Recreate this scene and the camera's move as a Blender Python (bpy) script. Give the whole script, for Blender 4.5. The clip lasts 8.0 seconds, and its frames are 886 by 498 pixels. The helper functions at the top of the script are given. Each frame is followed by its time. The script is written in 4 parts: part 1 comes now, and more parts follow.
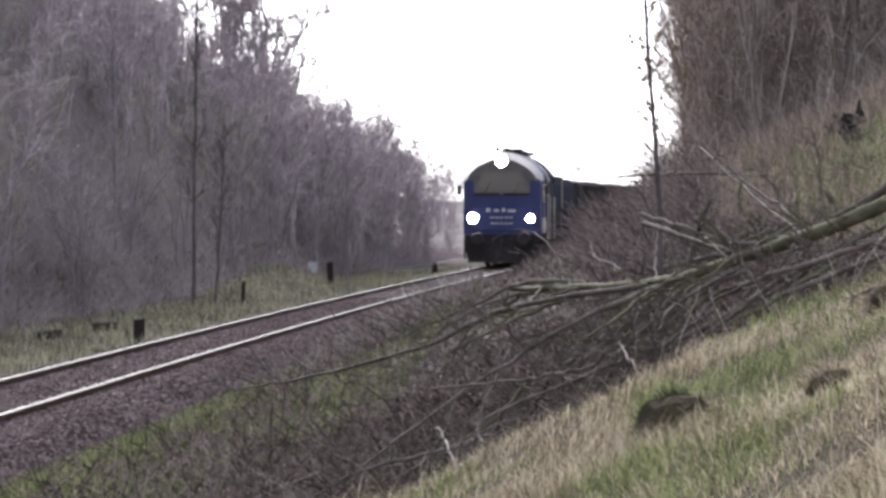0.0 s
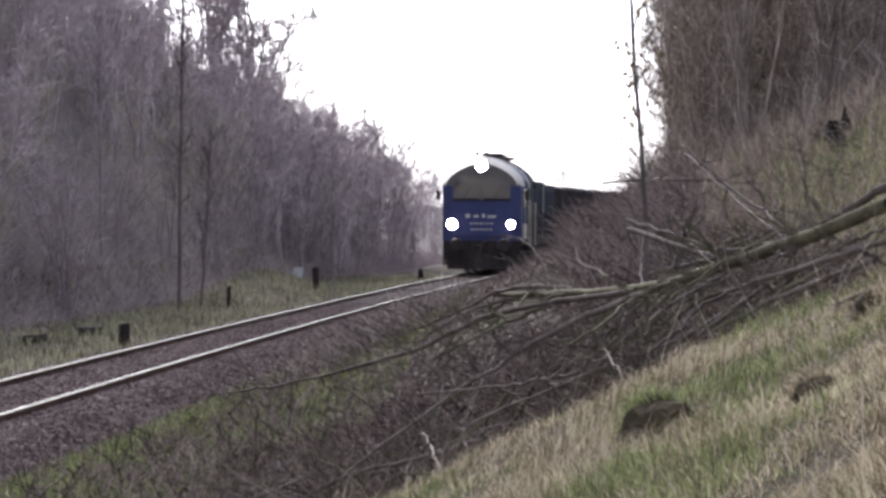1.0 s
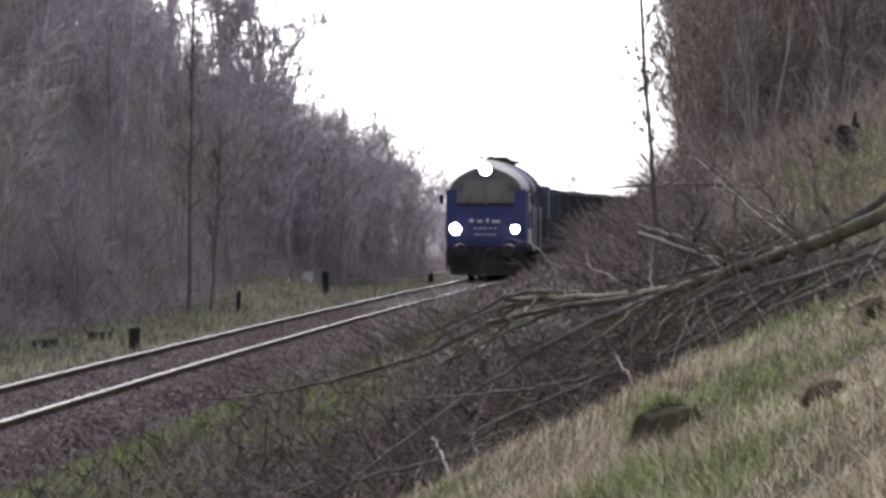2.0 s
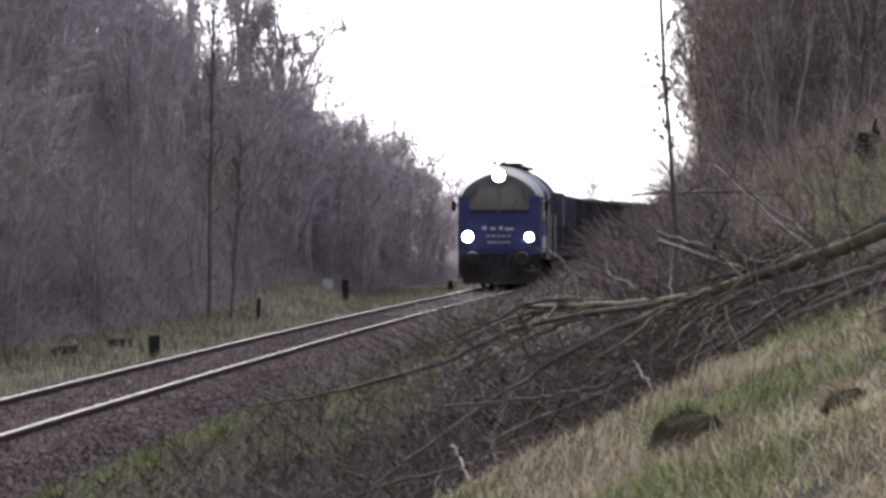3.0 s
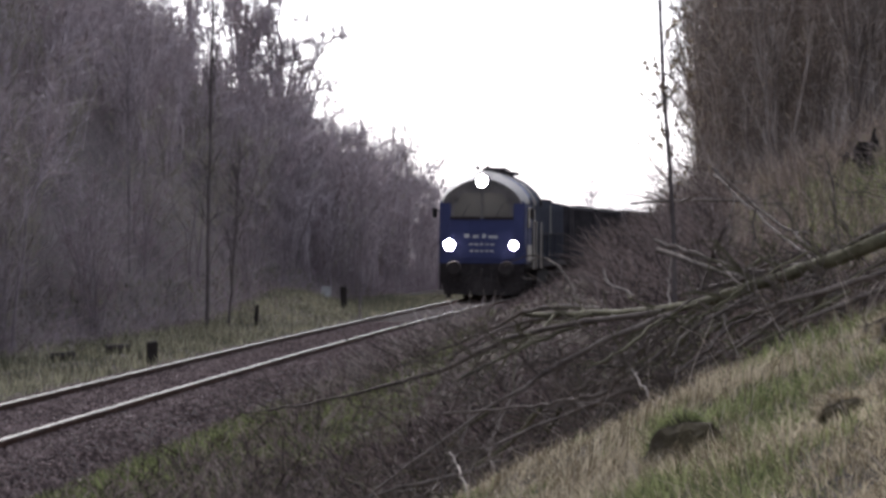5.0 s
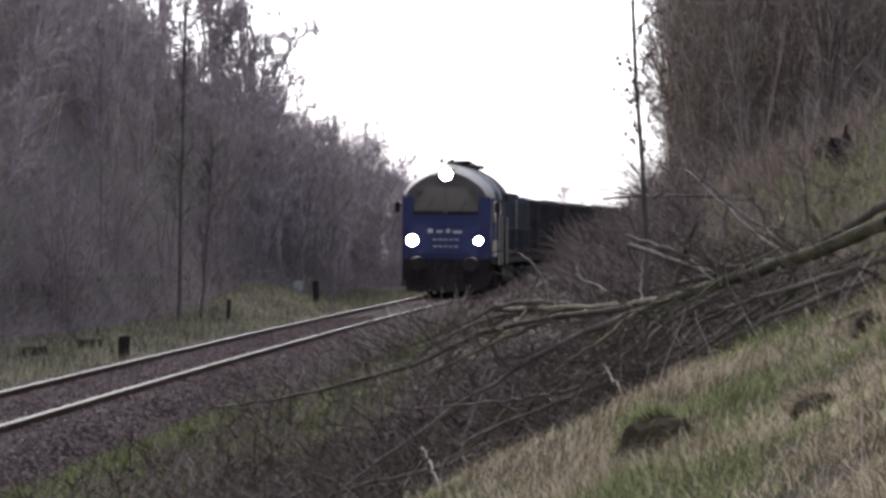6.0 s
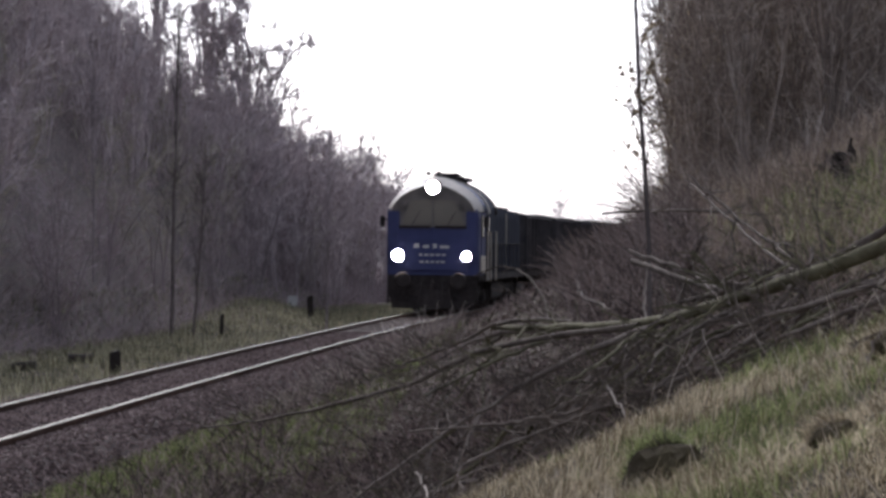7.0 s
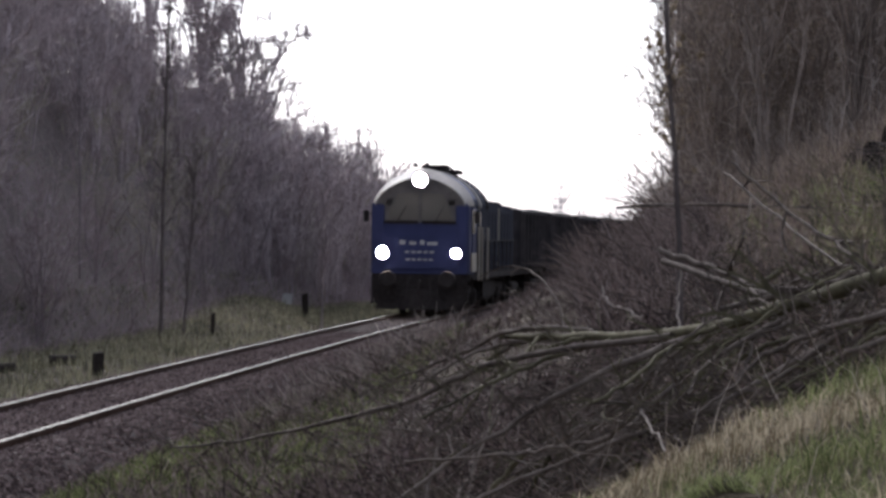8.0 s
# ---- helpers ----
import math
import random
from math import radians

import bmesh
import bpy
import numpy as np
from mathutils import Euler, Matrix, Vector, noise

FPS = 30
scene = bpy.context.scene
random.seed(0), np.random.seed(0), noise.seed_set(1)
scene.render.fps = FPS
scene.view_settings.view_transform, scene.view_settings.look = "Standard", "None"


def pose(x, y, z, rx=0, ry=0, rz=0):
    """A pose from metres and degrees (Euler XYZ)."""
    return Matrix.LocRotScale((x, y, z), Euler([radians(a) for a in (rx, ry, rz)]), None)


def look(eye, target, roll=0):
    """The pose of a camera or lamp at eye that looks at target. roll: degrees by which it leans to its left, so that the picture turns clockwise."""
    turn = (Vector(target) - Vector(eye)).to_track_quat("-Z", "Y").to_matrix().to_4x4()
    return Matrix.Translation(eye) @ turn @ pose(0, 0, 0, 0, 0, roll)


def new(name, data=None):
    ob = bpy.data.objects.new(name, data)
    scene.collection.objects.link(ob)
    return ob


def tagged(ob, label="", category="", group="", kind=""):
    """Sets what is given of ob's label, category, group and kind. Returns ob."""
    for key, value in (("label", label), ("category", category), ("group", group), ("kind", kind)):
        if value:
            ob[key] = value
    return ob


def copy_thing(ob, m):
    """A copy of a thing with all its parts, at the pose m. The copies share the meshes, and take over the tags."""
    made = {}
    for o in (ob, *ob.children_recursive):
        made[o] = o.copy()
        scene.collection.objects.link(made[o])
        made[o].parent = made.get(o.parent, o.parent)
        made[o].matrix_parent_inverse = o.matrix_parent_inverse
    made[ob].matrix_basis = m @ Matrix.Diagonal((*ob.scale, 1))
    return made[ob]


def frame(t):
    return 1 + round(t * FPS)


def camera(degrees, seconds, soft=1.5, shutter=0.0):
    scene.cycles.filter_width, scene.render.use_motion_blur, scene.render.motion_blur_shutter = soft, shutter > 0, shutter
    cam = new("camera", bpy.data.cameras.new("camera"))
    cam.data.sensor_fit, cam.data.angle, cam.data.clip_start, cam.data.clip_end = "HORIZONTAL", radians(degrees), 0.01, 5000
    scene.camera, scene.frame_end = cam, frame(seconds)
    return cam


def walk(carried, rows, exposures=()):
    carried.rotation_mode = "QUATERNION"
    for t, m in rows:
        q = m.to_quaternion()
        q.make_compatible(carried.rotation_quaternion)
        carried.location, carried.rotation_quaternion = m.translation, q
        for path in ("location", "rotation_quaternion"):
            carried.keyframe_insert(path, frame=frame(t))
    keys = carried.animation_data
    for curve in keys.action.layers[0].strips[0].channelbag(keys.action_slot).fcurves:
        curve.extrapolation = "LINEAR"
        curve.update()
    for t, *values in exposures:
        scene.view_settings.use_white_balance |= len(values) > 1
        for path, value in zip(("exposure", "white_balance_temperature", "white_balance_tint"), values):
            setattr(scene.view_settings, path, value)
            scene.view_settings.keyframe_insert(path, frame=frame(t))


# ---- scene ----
LENS = 18.0
EYE = (0.0, 0.0, 2.28)

# seconds, turn, tilt, lean (all in degrees), metres forward
SWAY = [
    (0.0, 0.002, -0.884, 0.085, 0.0), (0.5, 0.021, -0.686, 0.061, 0.0), (1.0, -0.289, -0.771, -0.076, 0.0),
    (1.7, -0.13, -0.71, -0.1, 0.0), (2.5, 0.045, -0.64, -0.127, 0.0), (3.0, 0.319, -0.526, -0.121, 0.0),
    (3.5, 0.256, -0.208, -0.248, 0.0), (4.0, 0.374, -0.437, -0.286, 0.0), (4.5, 0.494, -0.269, -0.305, 0.0),
    (5.2, 0.15, -0.42, -0.4, 0.0), (6.0, -0.277, -0.471, -0.482, 0.0), (6.5, -0.391, -0.026, -0.5, 0.0),
    (7.0, -0.37, -0.166, -0.648, 0.75), (7.5, -0.34, -0.03, -0.758, 2.1), (8.0, -0.4, -0.24, -0.733, 3.4),
]
cam = camera(LENS, 8.0, soft=3.2)
walk(cam, [(t, pose(EYE[0], EYE[1] + ahead, EYE[2], 90 + tilt, lean, turn)) for t, turn, tilt, lean, ahead in SWAY],
     exposures=[(t, e, 5900, 17) for t, e in ((0.0, 1.2), (1.0, 1.02), (2.5, 0.82), (3.5, 0.67), (4.5, 0.49), (6.0, 0.53), (7.0, 0.32), (8.0, 0.24))])

# ---------------------------------------------------------------- light
world = bpy.data.worlds.new("overcast_sky")
scene.world = world
world.use_nodes = True
wn, wl = world.node_tree.nodes, world.node_tree.links
sky = wn.new("ShaderNodeTexSky")
sky.sky_type = "NISHITA"
sky.sun_disc = False
sky.sun_elevation = radians(37)
sky.sun_rotation = radians(-15)
sky.dust_density = 2.5
sky.air_density = 1.0
sky.ozone_density = 1.0
pale = wn.new("ShaderNodeHueSaturation")
pale.inputs["Saturation"].default_value = 0.3
wl.new(sky.outputs["Color"], pale.inputs["Color"])
wl.new(pale.outputs["Color"], wn["Background"].inputs["Color"])
wn["Background"].inputs["Strength"].default_value = 0.15

sun_data = bpy.data.lights.new("sun", "SUN")
sun_data.energy = 1.6
sun_data.angle = radians(14)
sun_data.color = (1.0, 0.95, 0.86)
sun = new("sun", sun_data)
sun.matrix_basis = look((-5, 18, 14), (0, 0, 0))


# ---------------------------------------------------------------- materials
def material(name, dark, light, scale=6.0, rough=0.8, metal=0.0, bump=0.3, vary=0.15, island=0.0, coarse=0.5, thin=0.0):
    """Two scales of noise between a dark and a light colour, fine relief, and a shift from piece to piece."""
    m = bpy.data.materials.new(name)
    m.use_nodes = True
    n, l = m.node_tree.nodes, m.node_tree.links
    b = n["Principled BSDF"]
    b.inputs["Roughness"].default_value, b.inputs["Metallic"].default_value = rough, metal
    b.inputs["Specular IOR Level"].default_value = 0.1 if rough >= 0.8 else 0.4
    tc = n.new("ShaderNodeTexCoord")
    big, small = n.new("ShaderNodeTexNoise"), n.new("ShaderNodeTexNoise")
    big.inputs["Scale"].default_value, small.inputs["Scale"].default_value = scale * 0.12, scale
    small.inputs["Detail"].default_value = 6
    for tex in (big, small):
        l.new(tc.outputs["Object"], tex.inputs["Vector"])
    both = n.new("ShaderNodeMix")
    both.inputs["Factor"].default_value = coarse
    l.new(small.outputs["Fac"], both.inputs["A"])
    l.new(big.outputs["Fac"], both.inputs["B"])
    ramp = n.new("ShaderNodeValToRGB")
    ramp.color_ramp.elements[0].position, ramp.color_ramp.elements[1].position = 0.33, 0.67
    ramp.color_ramp.elements[0].color, ramp.color_ramp.elements[1].color = (*dark, 1), (*light, 1)
    if island:
        geo, add = n.new("ShaderNodeNewGeometry"), n.new("ShaderNodeMath")
        add.operation = "MULTIPLY_ADD"
        off = n.new("ShaderNodeMath")
        off.operation = "SUBTRACT"
        off.inputs[1].default_value = 0.5
        l.new(geo.outputs["Random Per Island"], off.inputs[0])
        l.new(off.outputs[0], add.inputs[0])
        add.inputs[1].default_value = island
        l.new(both.outputs["Result"], add.inputs[2])
        l.new(add.outputs[0], ramp.inputs["Fac"])
    else:
        l.new(both.outputs["Result"], ramp.inputs["Fac"])
    info, val, hsv = n.new("ShaderNodeObjectInfo"), n.new("ShaderNodeMapRange"), n.new("ShaderNodeHueSaturation")
    val.inputs["To Min"].default_value, val.inputs["To Max"].default_value = 1 - vary, 1 + vary
    l.new(info.outputs["Random"], val.inputs["Value"])
    l.new(val.outputs["Result"], hsv.inputs["Value"])
    l.new(ramp.outputs["Color"], hsv.inputs["Color"])
    l.new(hsv.outputs["Color"], b.inputs["Base Color"])
    if thin:
        back, mix = n.new("ShaderNodeBsdfTranslucent"), n.new("ShaderNodeMixShader")
        mix.inputs[0].default_value = thin
        l.new(hsv.outputs["Color"], back.inputs["Color"])
        l.new(b.outputs[0], mix.inputs[1])
        l.new(back.outputs[0], mix.inputs[2])
        l.new(mix.outputs[0], n["Material Output"].inputs["Surface"])
    if bump:
        bp = n.new("ShaderNodeBump")
        bp.inputs["Strength"].default_value, bp.inputs["Distance"].default_value = bump, 0.02
        l.new(small.outputs["Fac"], bp.inputs["Height"])
        l.new(bp.outputs["Normal"], b.inputs["Normal"])
    return m


def glow(name, colour, strength):
    m = bpy.data.materials.new(name)
    m.use_nodes = True
    b = m.node_tree.nodes["Principled BSDF"]
    b.inputs["Base Color"].default_value = (*colour, 1)
    b.inputs["Emission Color"].default_value = (*colour, 1)
    b.inputs["Emission Strength"].default_value = strength
    return m


SOIL = material("soil", (0.03, 0.024, 0.02), (0.09, 0.074, 0.048), 5.0, 0.95, bump=0.8, coarse=0.6)
# Slope soil made paler, with the haze put into its colour.
HAZESOIL = material("haze_pale_soil", (0.085, 0.073, 0.068), (0.2, 0.172, 0.16), 3.0, 0.95, bump=0.8, coarse=0.6)
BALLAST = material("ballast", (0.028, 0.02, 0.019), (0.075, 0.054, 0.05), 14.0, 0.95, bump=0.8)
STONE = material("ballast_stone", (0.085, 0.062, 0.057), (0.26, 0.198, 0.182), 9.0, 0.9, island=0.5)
SLEEPER = material("sleeper_wood", (0.05, 0.038, 0.034), (0.12, 0.092, 0.082), 12.0, 0.9)
RUST = material("rail_rust", (0.06, 0.035, 0.025), (0.14, 0.08, 0.055), 10.0, 0.75, 0.3)
STEEL = material("polished_rail_steel", (0.046, 0.045, 0.034), (0.085, 0.083, 0.064), 20.0, 0.5, 1.0, 0.05)
STRAW = material("dry_grass", (0.15, 0.122, 0.075), (0.6, 0.52, 0.37), 12.0, 0.85, bump=0, island=0.7, thin=0.4, coarse=0.6)
GREEN = material("green_grass", (0.085, 0.1, 0.04), (0.31, 0.34, 0.155), 12.0, 0.85, bump=0, island=0.7, thin=0.45, coarse=0.6)
VERGE = material("verge_grass", (0.085, 0.085, 0.056), (0.36, 0.345, 0.235), 5.0, 0.85, bump=0, island=0.5, thin=0.3, coarse=0.75)
BRUSH = material("brushwood", (0.035, 0.026, 0.024), (0.3, 0.23, 0.21), 9.0, 0.85, bump=0, island=0.9)
BARK = material("branch_bark", (0.05, 0.04, 0.034), (0.22, 0.185, 0.155), 16.0, 0.85, bump=0.6)
MOSS = material("mossy_bark", (0.05, 0.045, 0.03), (0.2, 0.186, 0.115), 12.0, 0.85, bump=0.6)
PALE = material("peeled_twig", (0.24, 0.2, 0.17), (0.42, 0.37, 0.32), 12.0, 0.8)
HILLBARK = material("grey_bark", (0.2, 0.172, 0.175), (0.38, 0.33, 0.338), 5.0, 0.85, bump=0)
# The three hill twig colours are paled to stand in for haze.
HILLTWIG = material("hazy_grey_twigs", (0.28, 0.24, 0.24), (0.58, 0.51, 0.515), 2.0, 0.85, bump=0, island=0.22)
OLIVETWIG = material("hazy_olive_twigs", (0.23, 0.21, 0.16), (0.52, 0.485, 0.39), 2.0, 0.85, bump=0, island=0.22)
PURPLETWIG = material("hazy_purple_brown_twigs", (0.24, 0.19, 0.195), (0.5, 0.415, 0.425), 2.0, 0.85, bump=0, island=0.22)
HEDGE = material("hedge_stems", (0.1, 0.08, 0.072), (0.36, 0.29, 0.255), 6.0, 0.85, bump=0, island=0.8)
FACING = material("grey_facing", (0.1, 0.09, 0.085), (0.165, 0.15, 0.138), 5.0, 0.7, bump=0.05)
STALK = material("pale_dead_stalk", (0.26, 0.21, 0.17), (0.55, 0.47, 0.39), 8.0, 0.8, bump=0, island=0.8)
DARKBARK = material("dark_bark", (0.085, 0.072, 0.068), (0.2, 0.172, 0.162), 8.0, 0.85, bump=0)
BROWNTWIG = material("brown_twigs", (0.2, 0.165, 0.143), (0.52, 0.45, 0.39), 3.0, 0.85, bump=0, island=0.8)
DULLSTRAW = material("dull_dead_grass", (0.12, 0.092, 0.072), (0.4, 0.325, 0.255), 9.0, 0.85, bump=0, island=0.7, thin=0.3, coarse=0.6)
BROWNBARK = material("brown_bark", (0.15, 0.12, 0.1), (0.36, 0.3, 0.255), 8.0, 0.85, bump=0)
LEAF = material("withered_leaf", (0.14, 0.11, 0.075), (0.34, 0.28, 0.2), 6.0, 0.8, bump=0, island=0.8, thin=0.4)
POST = material("tarred_post", (0.02, 0.018, 0.016), (0.06, 0.05, 0.045), 10.0, 0.85)
WHITE = material("white_plate_paint", (0.42, 0.42, 0.41), (0.58, 0.58, 0.56), 8.0, 0.7, bump=0.05)
BLUE = material("blue_paint", (0.032, 0.04, 0.12), (0.046, 0.058, 0.16), 4.0, 0.6, bump=0.05)
# NAVY and BLACK are lifted slightly, putting haze into the colour.
NAVY = material("dark_blue_paint", (0.014, 0.018, 0.034), (0.024, 0.029, 0.05), 4.0, 0.85, bump=0.05)
SILVER = material("silver_roof_paint", (0.46, 0.43, 0.38), (0.62, 0.58, 0.52), 5.0, 0.6, 0.0, 0.05)
BLACK = material("haze_lifted_black", (0.024, 0.021, 0.021), (0.065, 0.057, 0.054), 8.0, 0.85, 0.0)
CREAM = material("cream_paint", (0.42, 0.38, 0.32), (0.56, 0.52, 0.45), 6.0, 0.5, bump=0.05)
GREYLOAD = material("dark_load", (0.01, 0.01, 0.01), (0.035, 0.032, 0.03), 7.0, 1.0, bump=1.0)
WAGON = material("wagon_paint", (0.04, 0.038, 0.042), (0.095, 0.085, 0.085), 4.0, 0.85, 0.0, 0.2)
# Earth colour darkened to stand for shade under the overhanging grass.
SHADEHUMP = material("shade_dark_earth", (0.03, 0.024, 0.015), (0.09, 0.075, 0.042), 18.0, 0.95, bump=0.8)
GLASS = bpy.data.materials.new("reflection_grey_glass")
GLASS.use_nodes = True
_g = GLASS.node_tree.nodes["Principled BSDF"]
# Opaque beige-grey stands in for reflections and the cab interior.
_g.inputs["Base Color"].default_value = (0.17, 0.155, 0.13, 1)
_g.inputs["Roughness"].default_value = 0.2
LAMP = glow("headlamp_glow", (1.0, 0.92, 0.86), 160.0)


# ---------------------------------------------------------------- building blocks
def mesh_of(name, verts, faces, mat, smooth=False):
    me = bpy.data.meshes.new(name)
    me.from_pydata(np.asarray(verts, float).tolist(), [], [list(q) for q in np.asarray(faces).tolist()] if not isinstance(faces, list) else faces)
    me.materials.append(mat)
    if smooth:
        me.polygons.foreach_set("use_smooth", [True] * len(me.polygons))
    me.update()
    return me


def part(name, bm, mat, parent=None, label=""):
    """One mesh object from a bmesh or a ready mesh, under a thing or a part."""
    if isinstance(bm, bmesh.types.BMesh):
        me = bpy.data.meshes.new(name)
        bm.to_mesh(me)
        bm.free()
        me.materials.append(mat)
    else:
        me = bm
    ob = new(name, me)
    if parent is not None:
        ob.parent = parent
    return tagged(ob, label)


def box(size, at, bevel=0.02, bm=None):
    """A bevelled block, joined to bm when one is given."""
    b = bmesh.new()
    bmesh.ops.create_cube(b, size=1.0, matrix=Matrix.Translation(at) @ Matrix.Diagonal((*size, 1)))
    if bevel:
        bmesh.ops.bevel(b, geom=b.edges[:], offset=min(bevel, 0.3 * min(size)), segments=2, affect="EDGES")
    return joined(b, bm)


def joined(b, bm):
    if bm is None:
        return b
    me = bpy.data.meshes.new("piece")
    b.to_mesh(me)
    b.free()
    bm.from_mesh(me)
    bpy.data.meshes.remove(me)
    return bm


def rod(a, b, r0, r1=None, sides=8, bm=None):
    """A round bar from a to b."""
    a, b = Vector(a), Vector(b)
    d = b - a
    out = bmesh.new()
    m = Matrix.Translation((a + b) / 2) @ d.to_track_quat("Z", "Y").to_matrix().to_4x4()
    bmesh.ops.create_cone(out, cap_ends=True, segments=sides, radius1=r0, radius2=r0 if r1 is None else r1, depth=d.length, matrix=m)
    return joined(out, bm)


def extrude_profile(profile, y0, y1, bm=None):
    """A closed x-z outline drawn out from y0 to y1."""
    b = bmesh.new()
    rings = [[b.verts.new((x, y, z)) for x, z in profile] for y in (y0, y1)]
    n = len(profile)
    for i in range(n):
        b.faces.new((rings[0][i], rings[0][(i + 1) % n], rings[1][(i + 1) % n], rings[1][i]))
    b.faces.new(list(reversed(rings[0])))
    b.faces.new(rings[1])
    bmesh.ops.recalc_face_normals(b, faces=b.faces[:])
    return joined(b, bm)


def tubes(P, R, k=3):
    """Tubes round n lines of m points each: P is n x m x 3, R is n x m. Returns vertices and quads."""
    P, R = np.asarray(P, float), np.asarray(R, float)
    n, m, _ = P.shape
    d = P[:, -1] - P[:, 0]
    d /= np.linalg.norm(d, axis=1, keepdims=True) + 1e-9
    ref = np.where(np.abs(d[:, 2:3]) > 0.8, np.array([[1.0, 0, 0]]), np.array([[0, 0, 1.0]]))
    a = np.cross(d, ref)
    a /= np.linalg.norm(a, axis=1, keepdims=True) + 1e-9
    b = np.cross(d, a)
    ang = np.arange(k) * 2 * np.pi / k
    ring = a[:, None, None, :] * np.cos(ang)[None, None, :, None] + b[:, None, None, :] * np.sin(ang)[None, None, :, None]
    V = P[:, :, None, :] + ring * R[:, :, None, None]
    idx = np.arange(n * m * k).reshape(n, m, k)
    nxt = np.roll(idx, -1, axis=2)
    Q = np.stack([idx[:, :-1], nxt[:, :-1], nxt[:, 1:], idx[:, 1:]], axis=-1).reshape(-1, 4)
    return V.reshape(-1, 3), Q


def merge(*sets):
    V, F, off = [], [], 0
    for v, q in sets:
        V.append(v)
        F.append(q + off)
        off += len(v)
    return np.concatenate(V), np.concatenate(F)


def along(P, i, s):
    """Points at the share s along lines i of P."""
    m = P.shape[1]
    f = s * (m - 1)
    k = np.minimum(f.astype(int), m - 2)
    w = (f - k)[:, None]
    return P[i, k] * (1 - w) + P[i, k + 1] * w, P[i, k + 1] - P[i, k]


def unit(v):
    return v / (np.linalg.norm(v, axis=-1, keepdims=True) + 1e-9)


def grow(rng, parents, n, s0, s1, length, m, spread, lift):
    """n side lines from the parents, with the given spread off their direction and upward lift."""
    i = rng.integers(0, len(parents), n)
    s = rng.uniform(s0, s1, n)
    at, d = along(parents, i, s)
    way = unit(unit(d) + rng.normal(0, spread, (n, 3)) + np.array([0, 0, lift]))
    ln = rng.uniform(0.5, 1.0, n) * length * (1.15 - 0.6 * s)
    st = np.linspace(0, 1, m)
    P = at[:, None, :] + way[:, None, :] * (ln[:, None] * st)[:, :, None]
    P = P + rng.normal(0, 0.025, P.shape) * ln[:, None, None] * (st > 0)[None, :, None]
    P[:, :, 2] += (st ** 2)[None, :] * ln[:, None] * 0.12 * lift
    return P


def woody(rng, height, stems, radius, lean, branches, twigs, crown_from=0.25, spread=0.7, twig_r=0.008, m=6, reach=0.36):
    """A bare tree or shrub: meshes for its stems and for its crown of branches and twigs."""
    st = np.linspace(0, 1, m)
    base = rng.normal(0, 0.12 if stems > 1 else 0.0, (stems, 3)) * np.array([1, 1, 0])
    out = rng.normal(0, lean, (stems, 3)) * np.array([1, 1, 0])
    h = height * rng.uniform(0.7, 1.0, stems)
    if stems == 1:
        h[:] = height
    P = base[:, None, :] + np.concatenate([(out[:, None, :2] * (st ** 1.3)[None, :, None]) * h[:, None, None],
                                           (h[:, None] * st[None, :])[:, :, None]], axis=2)
    P += rng.normal(0, 0.012, P.shape) * height * (st > 0)[None, :, None]
    P[:, 0, 2] = -0.3
    stem = tubes(P, radius * (1 - 0.85 * st)[None, :] * rng.uniform(0.7, 1, (stems, 1)), 5)
    B = grow(rng, P, branches, crown_from, 0.98, height * reach, 4, spread, 0.35)
    C = grow(rng, B, branches * 2, 0.2, 1.0, height * reach * 0.5, 3, spread, 0.25)
    T = grow(rng, np.concatenate([C, B[:, :3]]), twigs, 0.1, 1.0, height * 0.1, 2, 0.8, 0.2)
    bt = tubes(B, radius * np.linspace(0.34, 0.08, 4)[None, :] * np.ones((len(B), 1)))
    ct = tubes(C, np.maximum(radius * np.linspace(0.15, 0.05, 3), twig_r * 0.7)[None, :] * np.ones((len(C), 1)))
    tt = tubes(T, twig_r * np.linspace(1, 0.45, 2)[None, :] * np.ones((len(T), 1)))
    return stem, merge(bt, ct, tt), T


def blades(rng, x, y, z, length, width, lean):
    """Grass blades: two bent faces each, tapering to a point."""
    n = len(x)
    az, t = rng.uniform(0, 2 * np.pi, n), 2.6 * waves(0.45 * x, 0.45 * y) + 2.4 + rng.normal(0, 1.5, n)
    side = np.stack([np.cos(az), np.sin(az), np.zeros(n)], 1) * (width / 2)[:, None]
    bend = np.stack([np.cos(t), np.sin(t), np.zeros(n)], 1) * (length * lean)[:, None]
    foot = np.stack([x, y, z - 0.02], 1)
    up = np.zeros((n, 3))
    up[:, 2] = length * np.sqrt(np.maximum(0.08, 1 - lean ** 2))
    mid = foot + up * 0.65 + bend * 0.28
    tip = foot + up + bend
    V = np.stack([foot - side, foot + side, mid + side * 0.8, mid - side * 0.8, tip], 1).reshape(-1, 3)
    k = (np.arange(n) * 5)[:, None]
    quads = (k + np.array([[0, 1, 2, 3]])).tolist()
    return V, quads + (k + np.array([[3, 2, 4]])).tolist()


# ---------------------------------------------------------------- plan
def track_x(y):
    """Middle of the track, a gentle curve to the right."""
    y = np.asarray(y, float)
    yy = np.clip(y, -40, 170)
    c = 2.6558e-4 * yy ** 2 + 6.98450e-2 * yy - 7.99145
    return c + (y - yy) * (2 * 2.6558e-4 * yy + 6.9845e-2)


def smooth(a, b, v):
    t = np.clip((v - a) / (b - a), 0, 1)
    return t * t * (3 - 2 * t)


